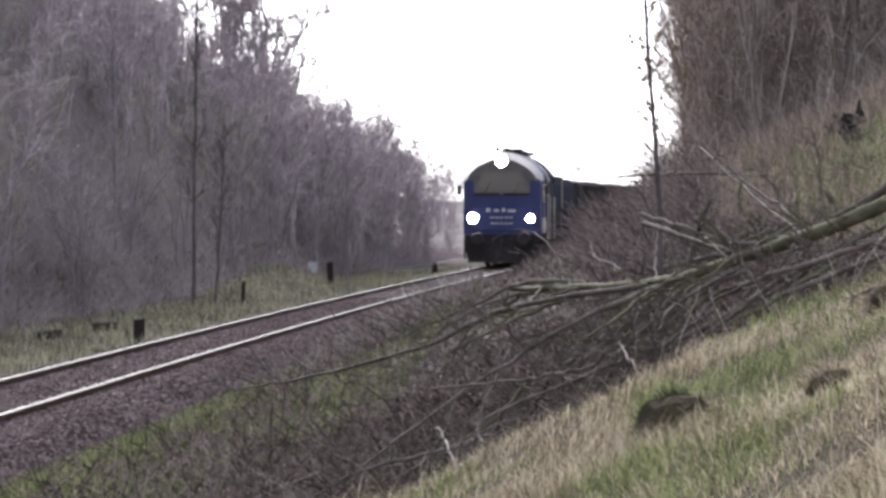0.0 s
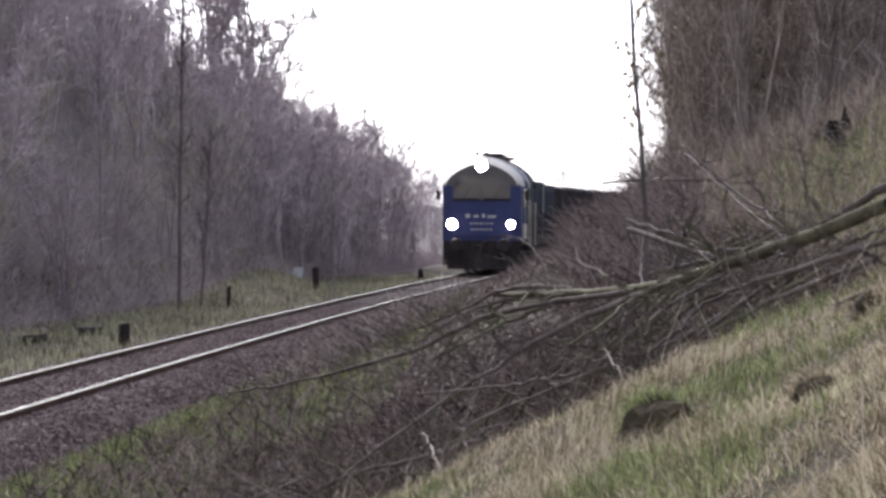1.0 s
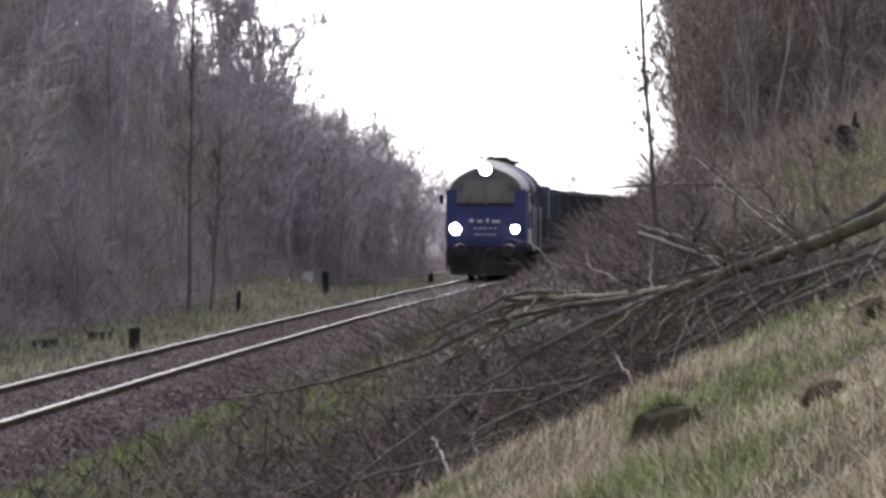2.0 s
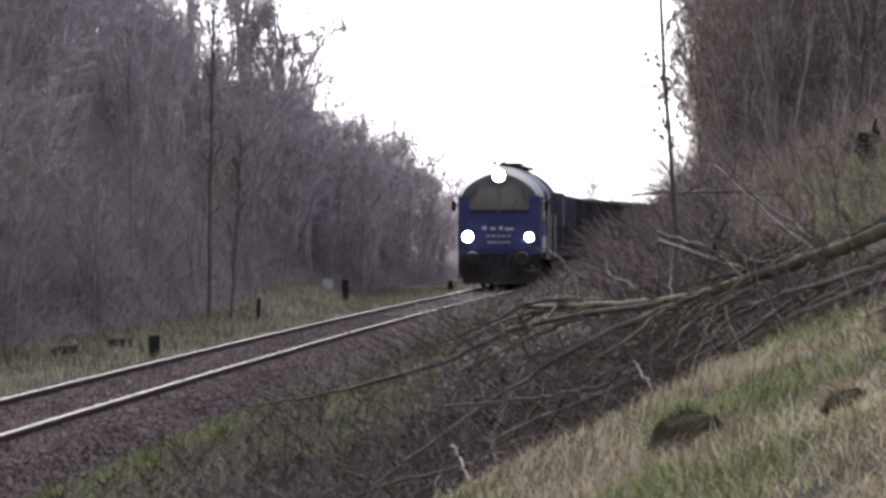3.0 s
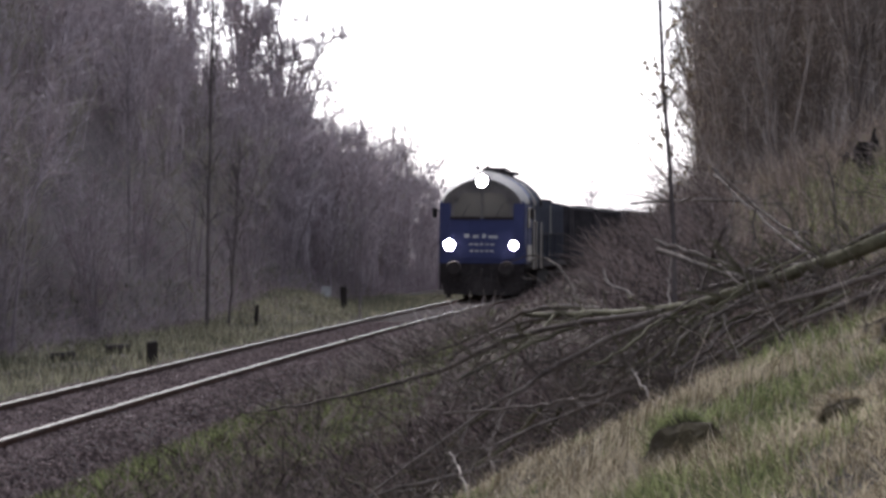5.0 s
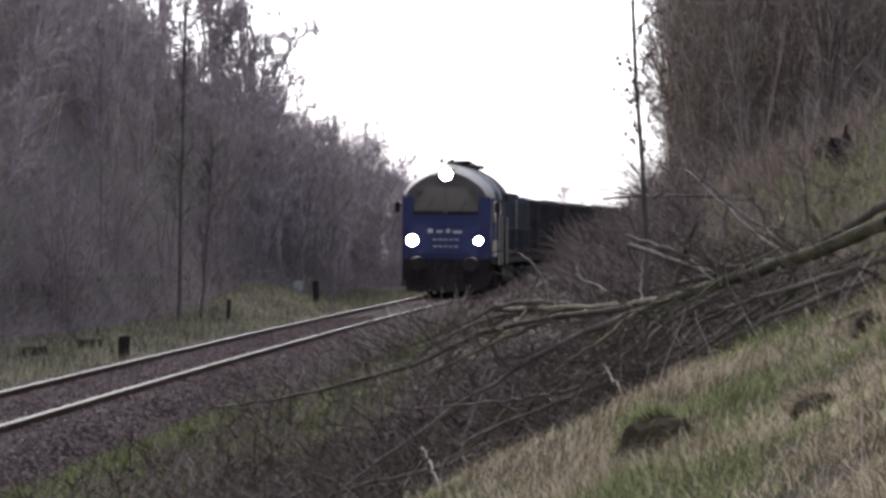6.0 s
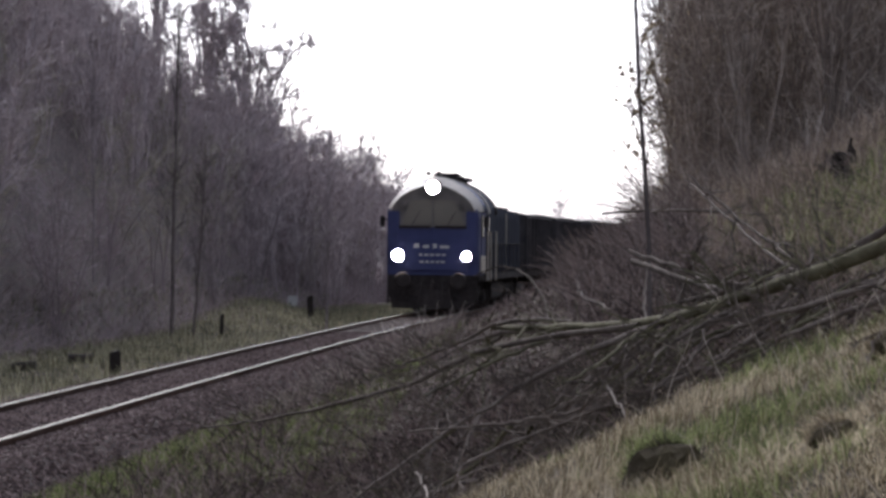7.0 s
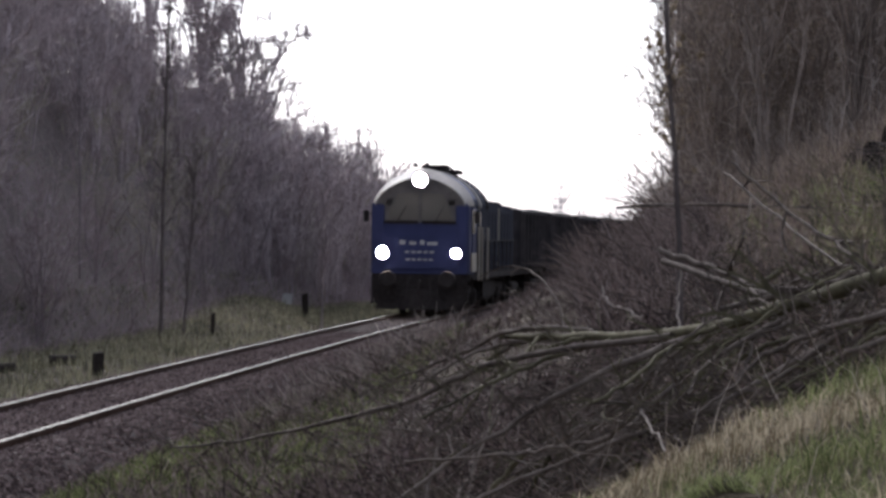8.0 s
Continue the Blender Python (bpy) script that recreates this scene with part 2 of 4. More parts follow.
def waves(x, y):
    return (np.sin(x * 1.7 + 0.6 * y) * np.sin(y * 1.1 - 0.4 * x) + 0.6 * np.sin(x * 4.1 + y * 2.3 + 1) * np.sin(y * 3.3 - x))


def ground_z(x, y):
    x, y = np.asarray(x, float), np.asarray(y, float)
    u = x - track_x(y)
    w = np.maximum(0, -u - 6.8)
    left = 22 * (1 - np.exp(-(1.6 - 1.05 * smooth(92, 124, y)) * w / 22)) * (1 - 0.8 * smooth(122, 170, y)) + 0.7 * np.exp(-((x + 5.6) / 1.7) ** 2 - ((y - 90) / 9) ** 2)
    near = 0.68 + 0.47 * x
    dip = 0.62 * smooth(16.4, 18.0, y + 0.25 * np.sin(1.9 * x)) * (1 - smooth(25, 36, y)) * smooth(-3.5, -1.0, x)
    near = near - dip
    far = -0.45 + 0.56 * np.maximum(0, u - 2.6)
    right = np.minimum(near, far)
    right = np.where(right > 7, 7 + 5 * (1 - np.exp(-(right - 7) / 5)), right)
    z = np.maximum(-0.45, right) + left
    rough = 0.055 * waves(x, y) * smooth(1.9, 2.6, np.abs(u)) + 0.25 * waves(x * 0.2, y * 0.2) * smooth(2, 10, w)
    return z + rough


def make_ground():
    xs = np.concatenate([[-1600, -700, -300, -150, -90, -60], np.arange(-45, -14, 1.5), np.arange(-14, 10, 0.3), np.arange(10, 50, 2), [60, 90, 150, 300, 700, 1600]])
    ys = np.concatenate([[-1600, -600, -200, -80, -40, -20, -8], np.arange(0, 40, 0.3), np.arange(40, 130, 0.8), np.arange(130, 240, 4), [260, 300, 400, 600, 1000, 2200]])
    X, Y = np.meshgrid(xs, ys)
    V = np.stack([X, Y, ground_z(X, Y)], -1).reshape(-1, 3)
    i = np.arange(len(xs) * len(ys)).reshape(len(ys), len(xs))
    Q = np.stack([i[:-1, :-1], i[:-1, 1:], i[1:, 1:], i[1:, :-1]], -1).reshape(-1, 4)
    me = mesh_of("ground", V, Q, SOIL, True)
    me.materials.append(HAZESOIL)
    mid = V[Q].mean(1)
    # Faces up the far slope get the soil paled for haze.
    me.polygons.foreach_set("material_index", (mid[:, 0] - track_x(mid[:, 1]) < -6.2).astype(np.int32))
    ob = new("ground", me)
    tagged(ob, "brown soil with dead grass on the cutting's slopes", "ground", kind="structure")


make_ground()


# ---------------------------------------------------------------- track
def swept(name, profile, offset, y0, y1, step, mat):
    """A profile (sideways, height) carried along the track."""
    ys = np.arange(y0, y1 + step, step)
    sl = np.arctan(np.gradient(track_x(ys), ys))
    pr = np.array(profile)
    o = offset + pr[:, 0]
    V = np.stack([track_x(ys)[:, None] + o[None, :] * np.cos(sl)[:, None], ys[:, None] - o[None, :] * np.sin(sl)[:, None], np.repeat(pr[None, :, 1], len(ys), 0)], -1)
    n, m = V.shape[:2]
    i = np.arange(n * m).reshape(n, m)
    j = np.roll(i, -1, axis=1)
    Q = np.stack([i[:-1], j[:-1], j[1:], i[1:]], -1).reshape(-1, 4)
    return mesh_of(name, V.reshape(-1, 3), Q, mat)


track = tagged(new("railway_track"), "single railway track on brown ballast, curving through a cutting", "track", kind="structure")
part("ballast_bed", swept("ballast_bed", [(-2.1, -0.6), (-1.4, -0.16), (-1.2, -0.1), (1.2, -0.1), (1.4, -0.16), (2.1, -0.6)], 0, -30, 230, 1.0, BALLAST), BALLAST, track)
RAIL = [(-0.036, -0.012), (-0.03, 0.0), (0.03, 0.0), (0.036, -0.012), (0.034, -0.04), (0.009, -0.055), (0.009, -0.125), (0.07, -0.145), (0.07, -0.16), (-0.07, -0.16), (-0.07, -0.145), (-0.009, -0.125), (-0.009, -0.055), (-0.034, -0.04)]
for side in (-0.7525, 0.7525):
    rail = part("rail", swept("rail", RAIL, side, -30, 230, 1.0, RUST), RUST, track, "rusty steel rail with a polished head")
    part("running_surface", swept("running_surface", [(-0.034, -0.006), (-0.03, 0.004), (0.03, 0.004), (0.034, -0.006)], side, -30, 230, 1.0, STEEL), STEEL, rail, "bright polished rail head")


# ---------------------------------------------------------------- train
def headlamp(parent, x, z, r):
    rim = part("headlamp_rim", rod((x, 0.03, z), (x, -0.06, z), r + 0.035, r + 0.02, 20), BLACK, parent)
    part("headlamp", rod((x, -0.05, z), (x, -0.075, z), r, r * 0.9, 20), LAMP, rim, "lit white headlamp")


def vault(f):
    """A point of the roof's vault, from -1 at one eave to 1 at the other: nearly straight flanks under a rounded top."""
    a = math.pi * (1 - f)
    c = math.cos(a)
    return math.copysign(abs(c) ** 1.2, c), max(0.0, math.sin(a)) ** 1.2


def cab_outline(half, eave, top, floor, n=16, shrink=1.0):
    """Outline of the cab across: upright sides, tucked in below, and a vaulted roof."""
    pts = [(-half * 0.93, floor), (-half, floor + 0.35), (-half, eave)]
    for i in range(1, n):
        c, h = vault(i / n)
        pts.append((half * c * 0.995, eave + (top - eave) * h))
    pts += [(half, eave), (half, floor + 0.35), (half * 0.93, floor)]
    return [(x * shrink, z) for x, z in pts]


def make_locomotive():
    loco = tagged(new("locomotive"), "blue diesel locomotive with silver vaulted cab roof and lit headlamps", "locomotive")
    half, eave, top = 1.47, 3.3, 4.36
    cab = part("cab", extrude_profile(cab_outline(half, eave, top - 0.06, 1.05), 0.92, 2.1), BLUE, loco, "blue cab body")
    part("engine_room", extrude_profile(cab_outline(half - 0.03, eave, top - 0.09, 1.05), 2.104, 5.6), NAVY, loco, "dark engine-room body")
    # roof shell, a vaulted band that stands proud of the cab
    n = 20
    for name, y0, y1, grow_by, mat in (("roof", 0.86, 2.6, 0.03, NAVY), ("roof_rib", 2.7, 2.95, 0.06, SILVER), ("roof_rib", 5.3, 5.6, 0.05, BLACK)):
        prof = [((half + grow_by) * vault(i / n)[0], eave - 0.1 + (top + grow_by - eave) * vault(i / n)[1]) for i in range(n + 1)]
        inner = [(x * 0.94, z - 0.07) for x, z in reversed(prof)]
        part(name, extrude_profile(prof + inner, y0, y1), mat, loco, ("silver-grey" if mat is SILVER else "dark") + " vaulted " + name.replace("_", " "))
    # slanting silver band round the front of the roof
    band = bmesh.new()
    outer = [(half * 1.03 * vault(i / n)[0], 0.9, eave - 0.1 + (top + 0.05 - eave) * vault(i / n)[1]) for i in range(n + 1)]
    front = [(x * 0.88, 0.0, eave - 0.1 + (z - eave + 0.1) * 0.76) for x, _, z in outer]
    ro, rf = [band.verts.new(p) for p in outer], [band.verts.new(p) for p in front]
    rb = [band.verts.new((x * 0.96, y + 0.1, z - 0.06)) for x, y, z in front]
    for i in range(n):
        band.faces.new((ro[i], ro[i + 1], rf[i + 1], rf[i]))
        band.faces.new((rf[i], rf[i + 1], rb[i + 1], rb[i]))
    bmesh.ops.recalc_face_normals(band, faces=band.faces[:])
    part("roof_front", band, SILVER, loco, "slanting silver front edge of the roof")
    # front: forehead, windscreen, nose panel
    part("forehead", extrude_profile(cab_outline(1.31, 3.2, 4.04, 3.1)[2:-2], 0.03, 0.44), FACING, loco, "grey forehead above the windscreen")
    part("windscreen_surround", box((2.1, 0.08, 0.72), (0, 0.07, 3.06), 0.03), FACING, loco, "grey surround of the windscreen")
    part("cab_front", box((2.88, 0.86, 2.1), (0, 0.49, 2.2), 0.06), BLUE, loco, "blue cab front")
    for x in (-0.56, 0.56):
        sd = 1 if x > 0 else -1
        pane = [(sd * 0.04, 2.78), (sd * 0.93, 2.78), (sd * 0.9, 3.1), (sd * 0.68, 3.54), (sd * 0.04, 3.58)]
        w = part("windscreen", extrude_profile(pane, 0.012, 0.09), GLASS, loco, "windscreen pane, grey put in for reflection and cab interior")
        part("windscreen_frame", box((1.0, 0.04, 0.08), (x, 0.02, 2.71), 0.01), BLACK, w)
        part("wiper", rod((x - 0.1, 0.0, 2.74), (x + 0.16, 0.0, 3.2), 0.012, 0.008, 5), BLACK, w)
    part("centre_pillar", box((0.07, 0.06, 0.84), (0, 0.04, 3.18), 0.015), FACING, loco)
    for s in (-1, 1):
        part("corner_pillar", box((0.36, 0.12, 1.75), (s * 1.24, 0.09, 2.4), 0.05), BLUE, loco, "blue corner pillar")
    nose = part("nose_panel", box((2.3, 0.16, 1.0), (0, 0.06, 1.82), 0.06), BLUE, loco, "blue nose panel with white markings")
    for i, (w, z, x) in enumerate(((0.16, 2.12, -0.5), (0.2, 2.1, -0.2), (0.12, 2.12, 0.08), (0.3, 2.09, 0.38))):
        part("marking_bar", box((w, 0.012, 0.09 if i % 2 else 0.13), (x, -0.026, z), 0.004), WHITE, nose)
    for z, w in ((1.84, 0.9), (1.62, 0.84)):
        for k in range(5):
            part("marking_bar", box((w / 7, 0.012, 0.055), (-w / 2 + w * (k + 0.5) / 5, -0.026, z), 0.004), WHITE, nose)
    # Lamp discs are oversized, so their shape takes in the bloom.
    headlamp(loco, -1.08, 1.81, 0.18)
    headlamp(loco, 1.08, 1.81, 0.14)
    headlamp(loco, 0.0, 3.95, 0.2)
    part("headlamp_box", box((0.5, 0.14, 0.36), (0.0, 0.06, 3.95), 0.05), BLACK, loco)
    # below the nose
    part("apron", extrude_profile([(-1.4, 1.25), (-1.42, 0.75), (-1.3, 0.32), (-1.12, 0.2), (1.12, 0.2), (1.3, 0.32), (1.42, 0.75), (1.4, 1.25)], 0.1, 0.16), BLACK, loco, "dark apron plate below the nose")
    part("buffer_beam", box((2.7, 0.35, 0.62), (0, 0.36, 1.03), 0.05), BLACK, loco, "black buffer beam")
    for s in (-1, 1):
        bf = part("buffer", rod((s * 0.875, 0.14, 1.05), (s * 0.875, -0.42, 1.05), 0.11, 0.09, 14), BLACK, loco)
        part("buffer_head", rod((s * 0.875, -0.42, 1.05), (s * 0.875, -0.47, 1.05), 0.25, 0.22, 18), BLACK, bf)
        b = None
        for z in (0.35, 0.62, 0.9):
            b = box((0.42, 0.3, 0.04), (s * 1.28, 0.75, z), 0.01, b)
        rod((s * 1.48, 0.62, 0.3), (s * 1.48, 0.62, 1.1), 0.018, bm=b)
        rod((s * 1.48, 0.9, 0.3), (s * 1.48, 0.9, 1.1), 0.018, bm=b)
        part("cab_steps", b, BLACK, loco)
        mirror = part("mirror", box((0.16, 0.08, 0.34), (s * 1.64, 0.45, 2.88), 0.03), BLACK, loco)
        part("mirror_arm", rod((s * 1.46, 0.45, 2.95), (s * 1.62, 0.45, 2.95), 0.02), BLACK, mirror)
        for y in (2.2, 3.2, 5.0):
            part("handrail", rod((s * 1.53, y, 1.0), (s * 1.53, y, 2.6), 0.035, sides=6), CREAM, loco, "cream handrail")
        part("side_window", box((0.04, 0.75, 0.7), (s * 1.465, 1.2, 2.75), 0.03), GLASS, loco)
        door = part("cab_door", box((0.05, 0.7, 1.95), (s * 1.475, 2.72, 2.15), 0.03), NAVY, loco, "dark blue cab door")
        part("door_window", box((0.03, 0.45, 0.6), (s * 1.495, 2.72, 2.75), 0.02), GLASS, door)
        part("cream_panel", box((0.03, 1.4, 0.55), (s * 1.485, 1.2, 1.55), 0.01), CREAM, loco)
    plough = bmesh.new()
    vs = [plough.verts.new(p) for p in ((-1.25, 0.3, 0.75), (0, -0.02, 0.75), (1.25, 0.3, 0.75), (1.3, 0.22, 0.16), (0, -0.16, 0.16), (-1.3, 0.22, 0.16),
                                        (-1.25, 0.36, 0.75), (0, 0.04, 0.75), (1.25, 0.36, 0.75), (1.3, 0.28, 0.16), (0, -0.1, 0.16), (-1.3, 0.28, 0.16))]
    for q in ((0, 1, 4, 5), (1, 2, 3, 4), (6, 11, 10, 7), (7, 10, 9, 8), (0, 6, 7, 1), (1, 7, 8, 2), (5, 4, 10, 11), (4, 3, 9, 10), (0, 5, 11, 6), (2, 8, 9, 3)):
        plough.faces.new([vs[i] for i in q])
    part("snow_plough", plough, BLACK, loco)
    hook = rod((0, 0.15, 1.0), (0, -0.25, 1.0), 0.05)
    rod((0, -0.22, 1.0), (0, -0.26, 0.55), 0.04, bm=hook)
    part("coupling", hook, BLACK, loco)
    for x in (-0.35, 0.3, 0.5):
        part("brake_hose", rod((x, 0.1, 0.95), (x * 1.15, -0.12, 0.42), 0.03, 0.025, 7), BLACK, loco)
    # roof gear
    part("horn", rod((-0.2, 0.4, 4.4), (-0.2, 1.0, 4.38), 0.07, 0.03, 10), BLACK, loco)
    part("horn", rod((0.14, 0.4, 4.4), (0.14, 0.95, 4.38), 0.07, 0.03, 10), BLACK, loco)
    part("roof_hatch", box((0.8, 0.9, 0.14), (0.25, 1.7, 4.36), 0.05), BLACK, loco)
    pipe = None
    for k in range(6):
        a0, a1 = math.pi * k / 6, math.pi * (k + 1) / 6
        pipe = rod((0.5 + 0.32 * math.cos(a0), 2.3, 4.08 + 0.3 * math.sin(a0)), (0.5 + 0.32 * math.cos(a1), 2.3, 4.08 + 0.3 * math.sin(a1)), 0.035, sides=7, bm=pipe)
    part("roof_pipe", pipe, BLACK, loco, "dark bent pipe on the roof")
    part("roof_hatch", box((1.0, 1.5, 0.12), (0.25, 4.2, 4.28), 0.05), BLACK, loco)
    # hood behind the cab
    hood = part("hood", box((2.7, 10.6, 2.15), (0, 10.9, 2.3), 0.12), NAVY, loco, "dark blue engine hood")
    for s in (-1, 1):
        for k in range(9):
            part("hood_door", box((0.04, 0.9, 1.6), (s * 1.362, 6.3 + k * 1.1, 2.3), 0.02), NAVY, hood)
            if k in (0, 4):
                part("door_rib", box((0.05, 0.07, 1.9), (s * 1.385, 5.75 + k * 1.1, 2.3), 0.01), CREAM, hood)
        rail_b = rod((s * 1.46, 3.4, 2.2), (s * 1.46, 15.4, 2.2), 0.022, sides=6)
        for k in range(9):
            rod((s * 1.46, 3.4 + 1.5 * k, 1.2), (s * 1.46, 3.4 + 1.5 * k, 2.2), 0.02, sides=6, bm=rail_b)
        part("walkway_rail", rail_b, BLACK, loco)
    part("hood_roof", box((1.9, 10.0, 0.16), (0, 11.0, 3.43), 0.05), BLACK, loco, "dark hood top")
    for y in (7.0, 8.6, 12.8, 14.6):
        fan = part("roof_fan", rod((0, y, 3.48), (0, y, 3.6), 0.62, 0.58, 20), BLACK, loco)
        part("fan_hub", rod((0, y, 3.58), (0, y, 3.64), 0.16, 0.12, 12), BLACK, fan)
    part("exhaust", box((0.5, 0.9, 0.24), (0.2, 10.3, 3.6), 0.05), BLACK, loco)
    part("frame", box((2.9, 16.0, 0.22), (0, 8.3, 1.12), 0.04), BLACK, loco, "black main frame")
    part("fuel_tank", box((2.5, 4.2, 0.72), (0, 8.4, 0.66), 0.12), BLACK, loco)
    wheels = []
    for yb in (3.2, 13.4):
        bogie = part("bogie", box((2.3, 3.9, 0.34), (0, yb, 0.62), 0.08), BLACK, loco)
        for s in (-1, 1):
            part("axle_box", box((0.22, 0.5, 0.42), (s * 1.12, yb - 1.2, 0.5), 0.05), BLACK, bogie)
            part("axle_box", box((0.22, 0.5, 0.42), (s * 1.12, yb + 1.2, 0.5), 0.05), BLACK, bogie)
        for y in (yb - 1.2, yb + 1.2):
            ax = new("wheelset", None)
            b = rod((-0.9, 0, 0), (0.9, 0, 0), 0.09, sides=10)
            for s in (-1, 1):
                rod((s * 0.69, 0, 0), (s * 0.82, 0, 0), 0.49, 0.49, 28, b)
                rod((s * 0.66, 0, 0), (s * 0.69, 0, 0), 0.53, 0.52, 28, b)
            me = bpy.data.meshes.new("wheelset")
            b.to_mesh(me)
            b.free()
            me.materials.append(BLACK)
            bpy.data.objects.remove(ax)
            ax = new("wheelset", me)
            ax.parent = loco
            ax.location = (0, y, 0.49)
            wheels.append((ax, y))
    return loco, wheels


def make_wagon(seed):
    rng = random.Random(seed)
    w = tagged(new("goods_wagon"), "dark open goods wagon with ribbed sides and a dark load", "wagon", "wagons of the train")
    L, top = 12.0, 3.22
    side = part("body", box((2.72, L, top - 1.2), (0, 0.7 + L / 2, (top + 1.2) / 2), 0.03), WAGON, w, "dark ribbed wagon body")
    for s in (-1, 1):
        for k in range(9):
            part("rib", box((0.12, 0.12, top - 1.22), (s * 1.4, 0.8 + k * (L - 0.2) / 8, (top + 1.2) / 2), 0.02), WAGON, side)
        part("top_rail", box((0.14, L + 0.05, 0.12), (s * 1.36, 0.7 + L / 2, top), 0.03), WAGON, side)
        part("buffer", rod((s * 0.875, 0.7, 1.05), (s * 0.875, 0.05, 1.05), 0.12, 0.22, 12), BLACK, w)
    for y in (0.72, L + 0.68):
        part("end_rail", box((2.8, 0.14, 0.14), (0, y, top), 0.03), WAGON, side)
    heap = bmesh.new()
    bmesh.ops.create_grid(heap, x_segments=10, y_segments=34, size=1.0)
    for v in heap.verts:
        x, y = v.co.x, v.co.y
        v.co = (x * 1.3, 0.7 + L / 2 + y * (L / 2 - 0.1), top - 0.06 + 0.3 * (1 - x * x) * (1 - y ** 8) * (0.75 + 0.35 * math.sin(7 * y + seed)) + rng.uniform(-0.03, 0.03))
    part("load", heap, GREYLOAD, w, "heaped dark load")
    part("underframe", box((2.5, L, 0.24), (0, 0.7 + L / 2, 1.08), 0.03), BLACK, w)
    for yb in (2.6, L - 1.2):
        bogie = part("bogie", box((2.2, 2.5, 0.3), (0, yb, 0.55), 0.06), BLACK, w)
        for y in (yb - 0.9, yb + 0.9):
            b = rod((-0.9, y, 0.46), (0.9, y, 0.46), 0.08, sides=8)
            for s in (-1, 1):
                rod((s * 0.68, y, 0.46), (s * 0.82, y, 0.46), 0.46, 0.46, 22, b)
            part("wheelset", b, BLACK, bogie)
    return w


LOCO, WHEELS = make_locomotive()
WAGONS = [(17.2 + 13.4 * i, make_wagon(i)) for i in range(6)]

# ---------------------------------------------------------------- lineside things
def lineside_post(x, y, height, width):
    z = float(ground_z(x, y))
    b = box((width, width, height + 0.4), (0, 0, height / 2 - 0.2), 0.02)
    for v in b.verts:
        if v.co.z > height * 0.8:
            v.co.x += 0.02 * math.sin(x * 9)
            v.co.z += 0.03 * v.co.x / width
    post = part("post", b, POST)
    post.matrix_basis = pose(x, y, z, 1.5 * math.sin(y), 2 * math.sin(3 * y), 20)
    tagged(post, "short weathered black wooden post beside the track", "post", "posts beside the track")


for x, y, height, width in ((-6.24, 57.2, 0.46, 0.2), (-5.45, 75.8, 0.62, 0.1), (-3.6, 89.6, 0.74, 0.17), (-0.31, 108.7, 0.5, 0.17)):
    lineside_post(x, y, height, width)

marker = tagged(new("marker_stone"), "small pale marker plate on a low stub in the grass", "marker")
marker.matrix_basis = pose(-4.5, 96.0, float(ground_z(-4.5, 96.0)), 0, 3, 8)
part("plate", box((0.32, 0.06, 0.36), (0, 0, 0.32), 0.03), WHITE, marker)
part("stub", box((0.1, 0.1, 0.4), (0, 0.06, 0.0), 0.02), POST, marker)

for x, y, length, r, turn in ((-7.3, 60.3, 0.55, 0.13, 8), (-7.95, 56.5, 0.5, 0.1, -6)):
    b = rod((-length / 2, 0, 0), (length / 2, 0, 0.03), r, r * 0.85, 12)
    for v in b.verts:
        v.co += Vector((0, 0.02 * math.sin(17 * v.co.x), 0.03 * math.sin(11 * v.co.x + y)))
    log = part("log", b, POST)
    log.matrix_basis = pose(x, y, float(ground_z(x, y)) + r * 0.8, 0, 0, turn)
    tagged(log, "dark rotten log lying in the lineside grass", "log", "logs in the grass")


# ---------------------------------------------------------------- fallen branches on the near bank
def fallen_branch(points, r0, r1, seed, side_count, mat=BARK, label="bare fallen branch with side twigs lying on the bank", side_length=0.7):
    rng = np.random.default_rng(seed)
    p = np.array(points, float)
    s = np.linspace(0, len(p) - 1, 6 * (len(p) - 1) + 1)
    k = np.clip(s.astype(int), 0, len(p) - 2)
    f = (s - k)[:, None]
    p0, p1, p2, p3 = p[np.maximum(k - 1, 0)], p[k], p[k + 1], p[np.minimum(k + 2, len(p) - 1)]
    c = 0.5 * (2 * p1 + (p2 - p0) * f + (2 * p0 - 5 * p1 + 4 * p2 - p3) * f ** 2 + (3 * p1 - p0 - 3 * p2 + p3) * f ** 3)
    c += rng.normal(0, 0.006, c.shape)
    rad = np.linspace(r0, r1, len(c)) * rng.uniform(0.9, 1.12, len(c))
    origin = c[0].copy()
    c = c - origin
    ob = tagged(new("fallen_branch"), label, "branch", "fallen branches on the bank")
    ob.location = origin
    part("limb", mesh_of("limb", *tubes(c[None], rad[None], 8), mat, True), mat, ob)
    if side_count:
        A = grow(rng, c[None], side_count, 0.1, 1.0, side_length, 4, 0.55, 0.15)
        B = grow(rng, A, side_count * 4, 0.15, 1.0, side_length * 0.45, 3, 0.6, 0.1)
        ra = np.maximum(r1, r0 * 0.3) * np.linspace(0.9, 0.35, 4)[None, :] * rng.uniform(0.5, 1, (len(A), 1))
        tagged(part("side_twig", mesh_of("side_twig", *merge(tubes(A, ra), tubes(B, 0.006 * np.linspace(1, 0.5, 3)[None, :] * np.ones((len(B), 1)))), mat), mat, ob), kind="stuff")
    return ob


